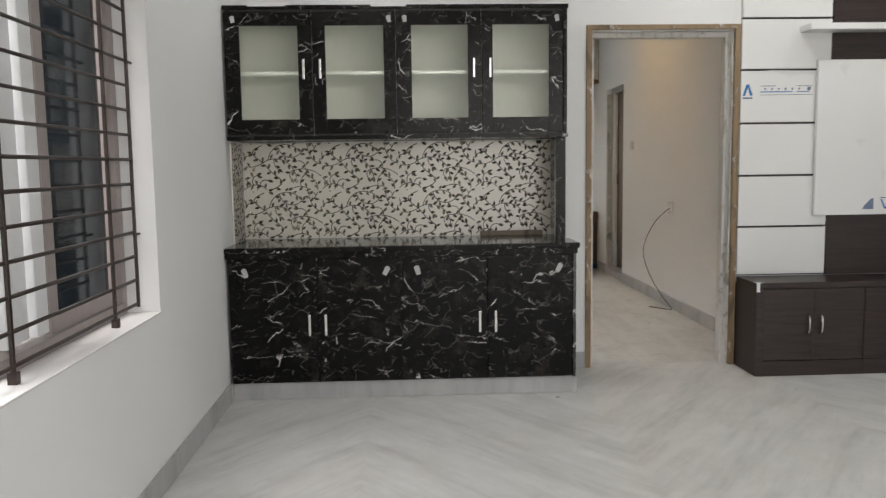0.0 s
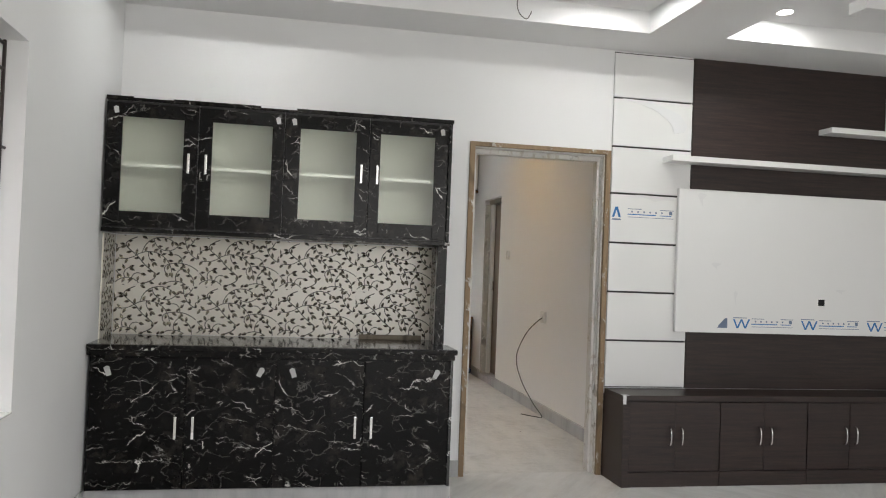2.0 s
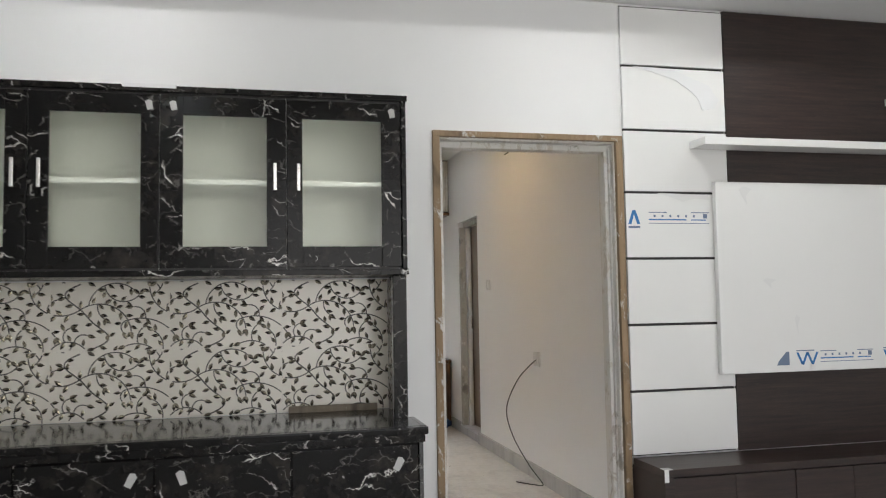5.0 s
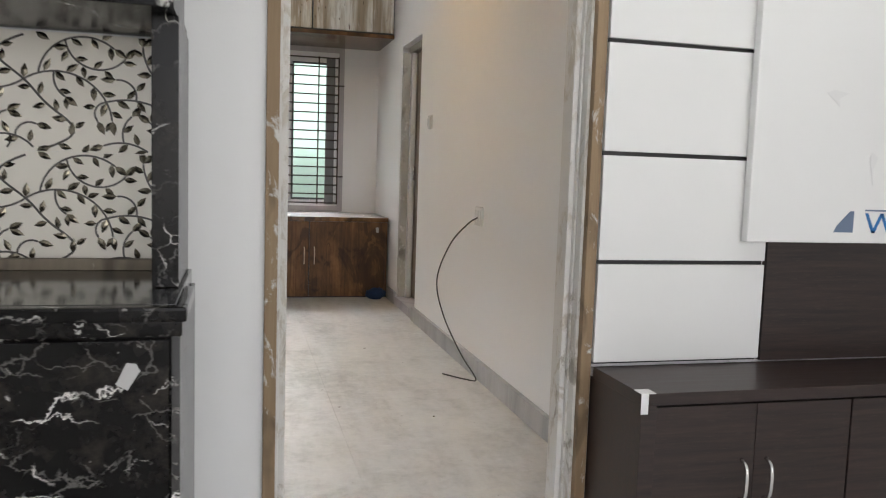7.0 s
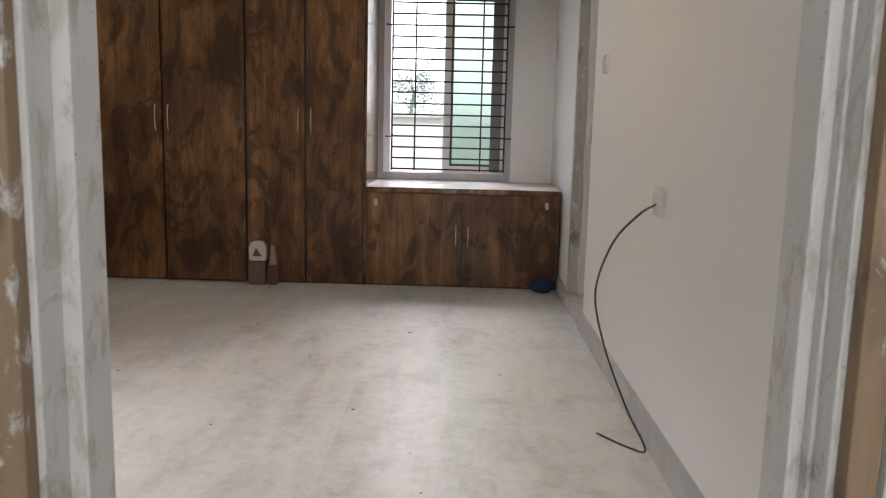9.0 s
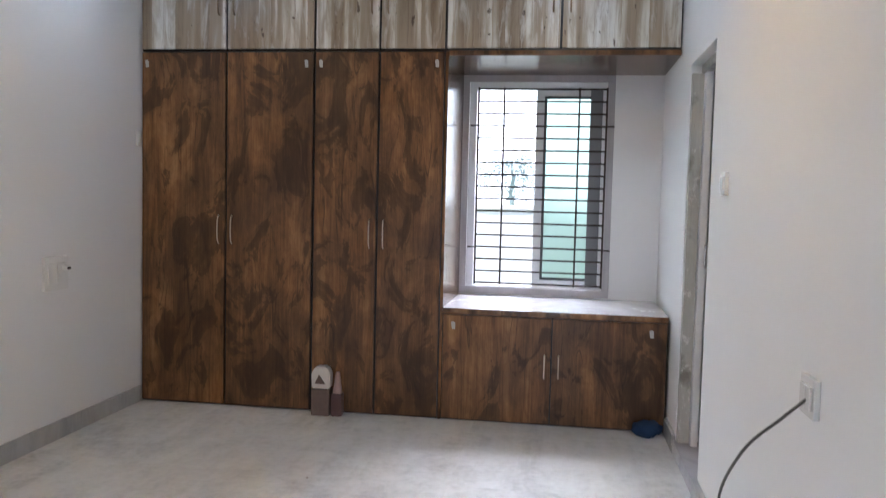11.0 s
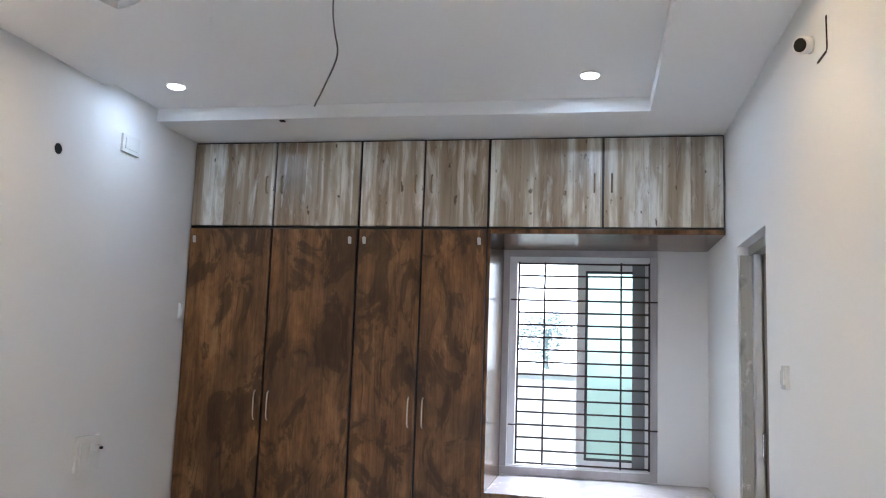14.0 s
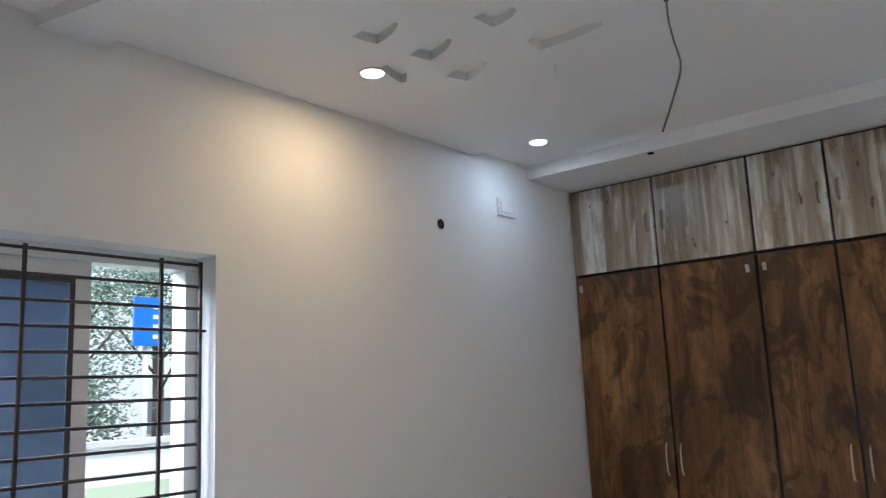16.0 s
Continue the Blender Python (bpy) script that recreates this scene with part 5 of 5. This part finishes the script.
bmesh.ops.create_icosphere(lump, subdivisions=3, radius=1.0)
for v in lump.verts:
    k = 1 + 0.28 * noise.noise(v.co * 2.1) + 0.1 * noise.noise(v.co * 6)
    v.co = Vector((2.585 + 0.085 * v.co.x * k, 9.78 + 0.06 * v.co.y * k, max(0.0, 0.045 + 0.052 * v.co.z * k)))
for f in lump.faces:
    f.smooth = True
solid("blue_cloth", lump, BLUE, "crumpled dark blue cloth on the floor", "cloth", "", (2.585, 9.78, 0))
rnd = random.Random(4)
CRUMB = plain("plaster_crumb", (0.30, 0.27, 0.23), 0.9)


def crumb(x, y, r):
    bm = bmesh.new()
    bmesh.ops.create_icosphere(bm, subdivisions=1, radius=r)
    for v in bm.verts:
        v.co = Vector((x + v.co.x * rnd.uniform(0.7, 1.6), y + v.co.y * rnd.uniform(0.7, 1.3), max(0, r * 0.4 + v.co.z * 0.5)))
    solid("debris_crumb", bm, CRUMB, "small crumb of plaster debris on the floor", "debris", "", (x, y, 0))


for x, y, r in [(1.22, 4.58, 0.014), (2.55, 4.62, 0.008), (1.75, 8.6, 0.014), (1.3, 8.1, 0.009), (1.6, 7.4, 0.012), (2.2, 7.9, 0.009), (1.1, 7.2, 0.010), (1.9, 6.7, 0.008), (0.9, 8.7, 0.012), (0.5, 7.8, 0.010), (2.3, 6.5, 0.010), (1.85, 7.0, 0.007)]:
    crumb(x, y, r * 0.6)


# ---- outdoors ----
GRASS = plain("grass", (0.07, 0.12, 0.03), 0.9, grain=0.5, scale=3)
solid("ground", bx(-400, 400, -400, 400, -0.75, -0.6), GRASS, "flat grassy ground round the house", "ground", "structure")
RENDERED = plain("white_render", (0.78, 0.78, 0.75), 0.7)
ROOFC = plain("pale_parapet", (0.62, 0.6, 0.56), 0.7)
GLASSD = plain("dark_window_glass", (0.16, 0.18, 0.20), 0.1)


def house(x0, x1, y0, y1, h, face):
    b = thing("neighbour_house", ((x0 + x1) / 2, (y0 + y1) / 2, -0.6), "white rendered neighbouring house with flat roof", "house")
    part("wall", bx(x0, x1, y0, y1, -0.6, h), RENDERED, b)
    part("roof", bx(x0 - 0.2, x1 + 0.2, y0 - 0.2, y1 + 0.2, h, h + 0.25), ROOFC, b)
    for z in (0.6, 3.6):
        if z + 1.2 > h:
            continue
        for k in (0.25, 0.7):
            if face == "x":
                a = y0 + (y1 - y0) * k
                part("window", bx(x1, x1 + 0.05, a - 0.5, a + 0.5, z, z + 1.1), GLASSD, b)
            else:
                a = x0 + (x1 - x0) * k
                part("window", bx(a - 0.5, a + 0.5, y0 - 0.05, y0, z, z + 1.1), GLASSD, b)


house(-30, -22, 18, 26, 6.2, "x")
house(-26, -19, 3, 12, 3.2, "x")
PALEGREEN = plain("pale_green_paint", (0.52, 0.60, 0.42), 0.7)


def garden_wall(name, x0, x1, y0, y1, top, inner=None):
    g = thing(name, ((x0 + x1) / 2, (y0 + y1) / 2, -0.6), "white garden wall with a pale green lower half", "garden wall")
    part("wall", bx(x0, x1, y0, y1, -0.6, top), RENDERED, g)
    if inner:
        part("lower_band", bx(*inner, -0.6, 0.72), PALEGREEN, g, "pale green painted band")
    part("coping", bx(x0 - 0.05, x1 + 0.05, y0 - 0.05, y1 + 0.05, top, top + 0.06), ROOFC, g)


garden_wall("garden_wall", -6.6, -6.4, -25, 40, 1.12, (-6.4, -6.385, -25, 40))
garden_wall("garden_wall", -6.3, 25, 17.0, 17.2, 1.22)
SKYGLOW = glow("overcast_sky", (0.95, 0.98, 1.0), 2.4)
for nm, dims in (("backdrop_west", (-121, -120, -90, 150, -5, 90)), ("backdrop_north", (-120, 120, 130, 131, -5, 90))):
    solid(nm, bx(*dims), SKYGLOW, "bright overcast sky in the distance", "sky", "structure")
LEAF = leafy("green_leaves", (0.15, 0.22, 0.15), (0.24, 0.32, 0.24))
BARK = plain("grey_bark", (0.12, 0.09, 0.07), 0.9, grain=0.4, relief=0.4)


def tree(x, y, height, spread, seed, leaf=LEAF, full=95):
    r = random.Random(seed)
    t = thing("tree", (x, y, -0.6), "leafy green garden tree", "tree", "garden trees")
    limb = rod(glide([(x, y, -0.6), (x + 0.1, y, height * 0.25), (x - 0.1, y + 0.1, height * 0.5), (x, y, height * 0.75)], 4), 0.024 * height, 8)
    for k in range(7):
        a = k * 2.4
        rod([(x, y, height * (0.3 + 0.05 * k)), (x + spread * 0.5 * math.cos(a), y + spread * 0.5 * math.sin(a), height * (0.5 + 0.05 * k))], 0.006 * height, 5, limb)
    # a tree with the haze-paled leaf colour gets it on its trunk too
    part("trunk", limb, BARK if leaf is LEAF else leaf, t)
    vs, fs = [], []
    for k in range(round(22 * spread + 8)):
        a, e, q = r.uniform(0, 6.28), r.uniform(-0.9, 1.3), r.uniform(0.35, 1.0)
        cx, cy, cz = x + spread * q * math.cos(a) * math.cos(e), y + spread * q * math.sin(a) * math.cos(e), height * 0.68 + height * 0.33 * q * math.sin(e)
        for _ in range(full):
            p = Vector((cx + r.gauss(0, 0.22), cy + r.gauss(0, 0.22), cz + r.gauss(0, 0.2)))
            u = Vector((r.uniform(-1, 1), r.uniform(-1, 1), r.uniform(-0.6, 0.6))).normalized() * r.uniform(0.035, 0.08)
            v = u.cross(Vector((r.uniform(-1, 1), r.uniform(-1, 1), r.uniform(-1, 1)))).normalized() * 0.024
            i = len(vs)
            vs += [p - u, p + v, p + u, p - v]
            fs.append((i, i + 1, i + 2, i + 3))
    d = bpy.data.meshes.new("crown")
    d.from_pydata([tuple(v - Vector((x, y, -0.6))) for v in vs], [], fs)
    d.materials.append(leaf)
    o = new("crown", d)
    o.parent = t


tree(-13.5, 12.9, 4.6, 1.5, 1)
tree(-15.0, 15.6, 5.4, 2.0, 2)
tree(-10.8, 11.7, 2.3, 0.8, 5)
# paler copy of the leaf green, with bright outdoor haze painted into it
HAZEDLEAF = leafy("haze_paled_leaves", (0.30, 0.38, 0.36), (0.40, 0.48, 0.47))
tree(0.55, 30.0, 2.9, 1.1, 3, HAZEDLEAF, 70)
sg = thing("sign_board", (-10.0, 12.4, -0.6), "bright blue sign board on a post", "sign board")
BLUESIGN = plain("bright_blue_sign", (0.01, 0.17, 0.72), 0.4)
part("post", rod([(-10.0, 12.4, -0.6), (-10.0, 12.4, 3.2)], 0.05, 8), RENDERED, sg)
part("board", bx(-9.94, -9.88, 12.13, 12.64, 2.47, 3.25, 0.01), BLUESIGN, sg)
for k in range(4):
    part("print_bar", bx(-9.878, -9.87, 12.45, 12.60, 2.58 + 0.16 * k, 2.65 + 0.16 * k), RENDERED, sg)
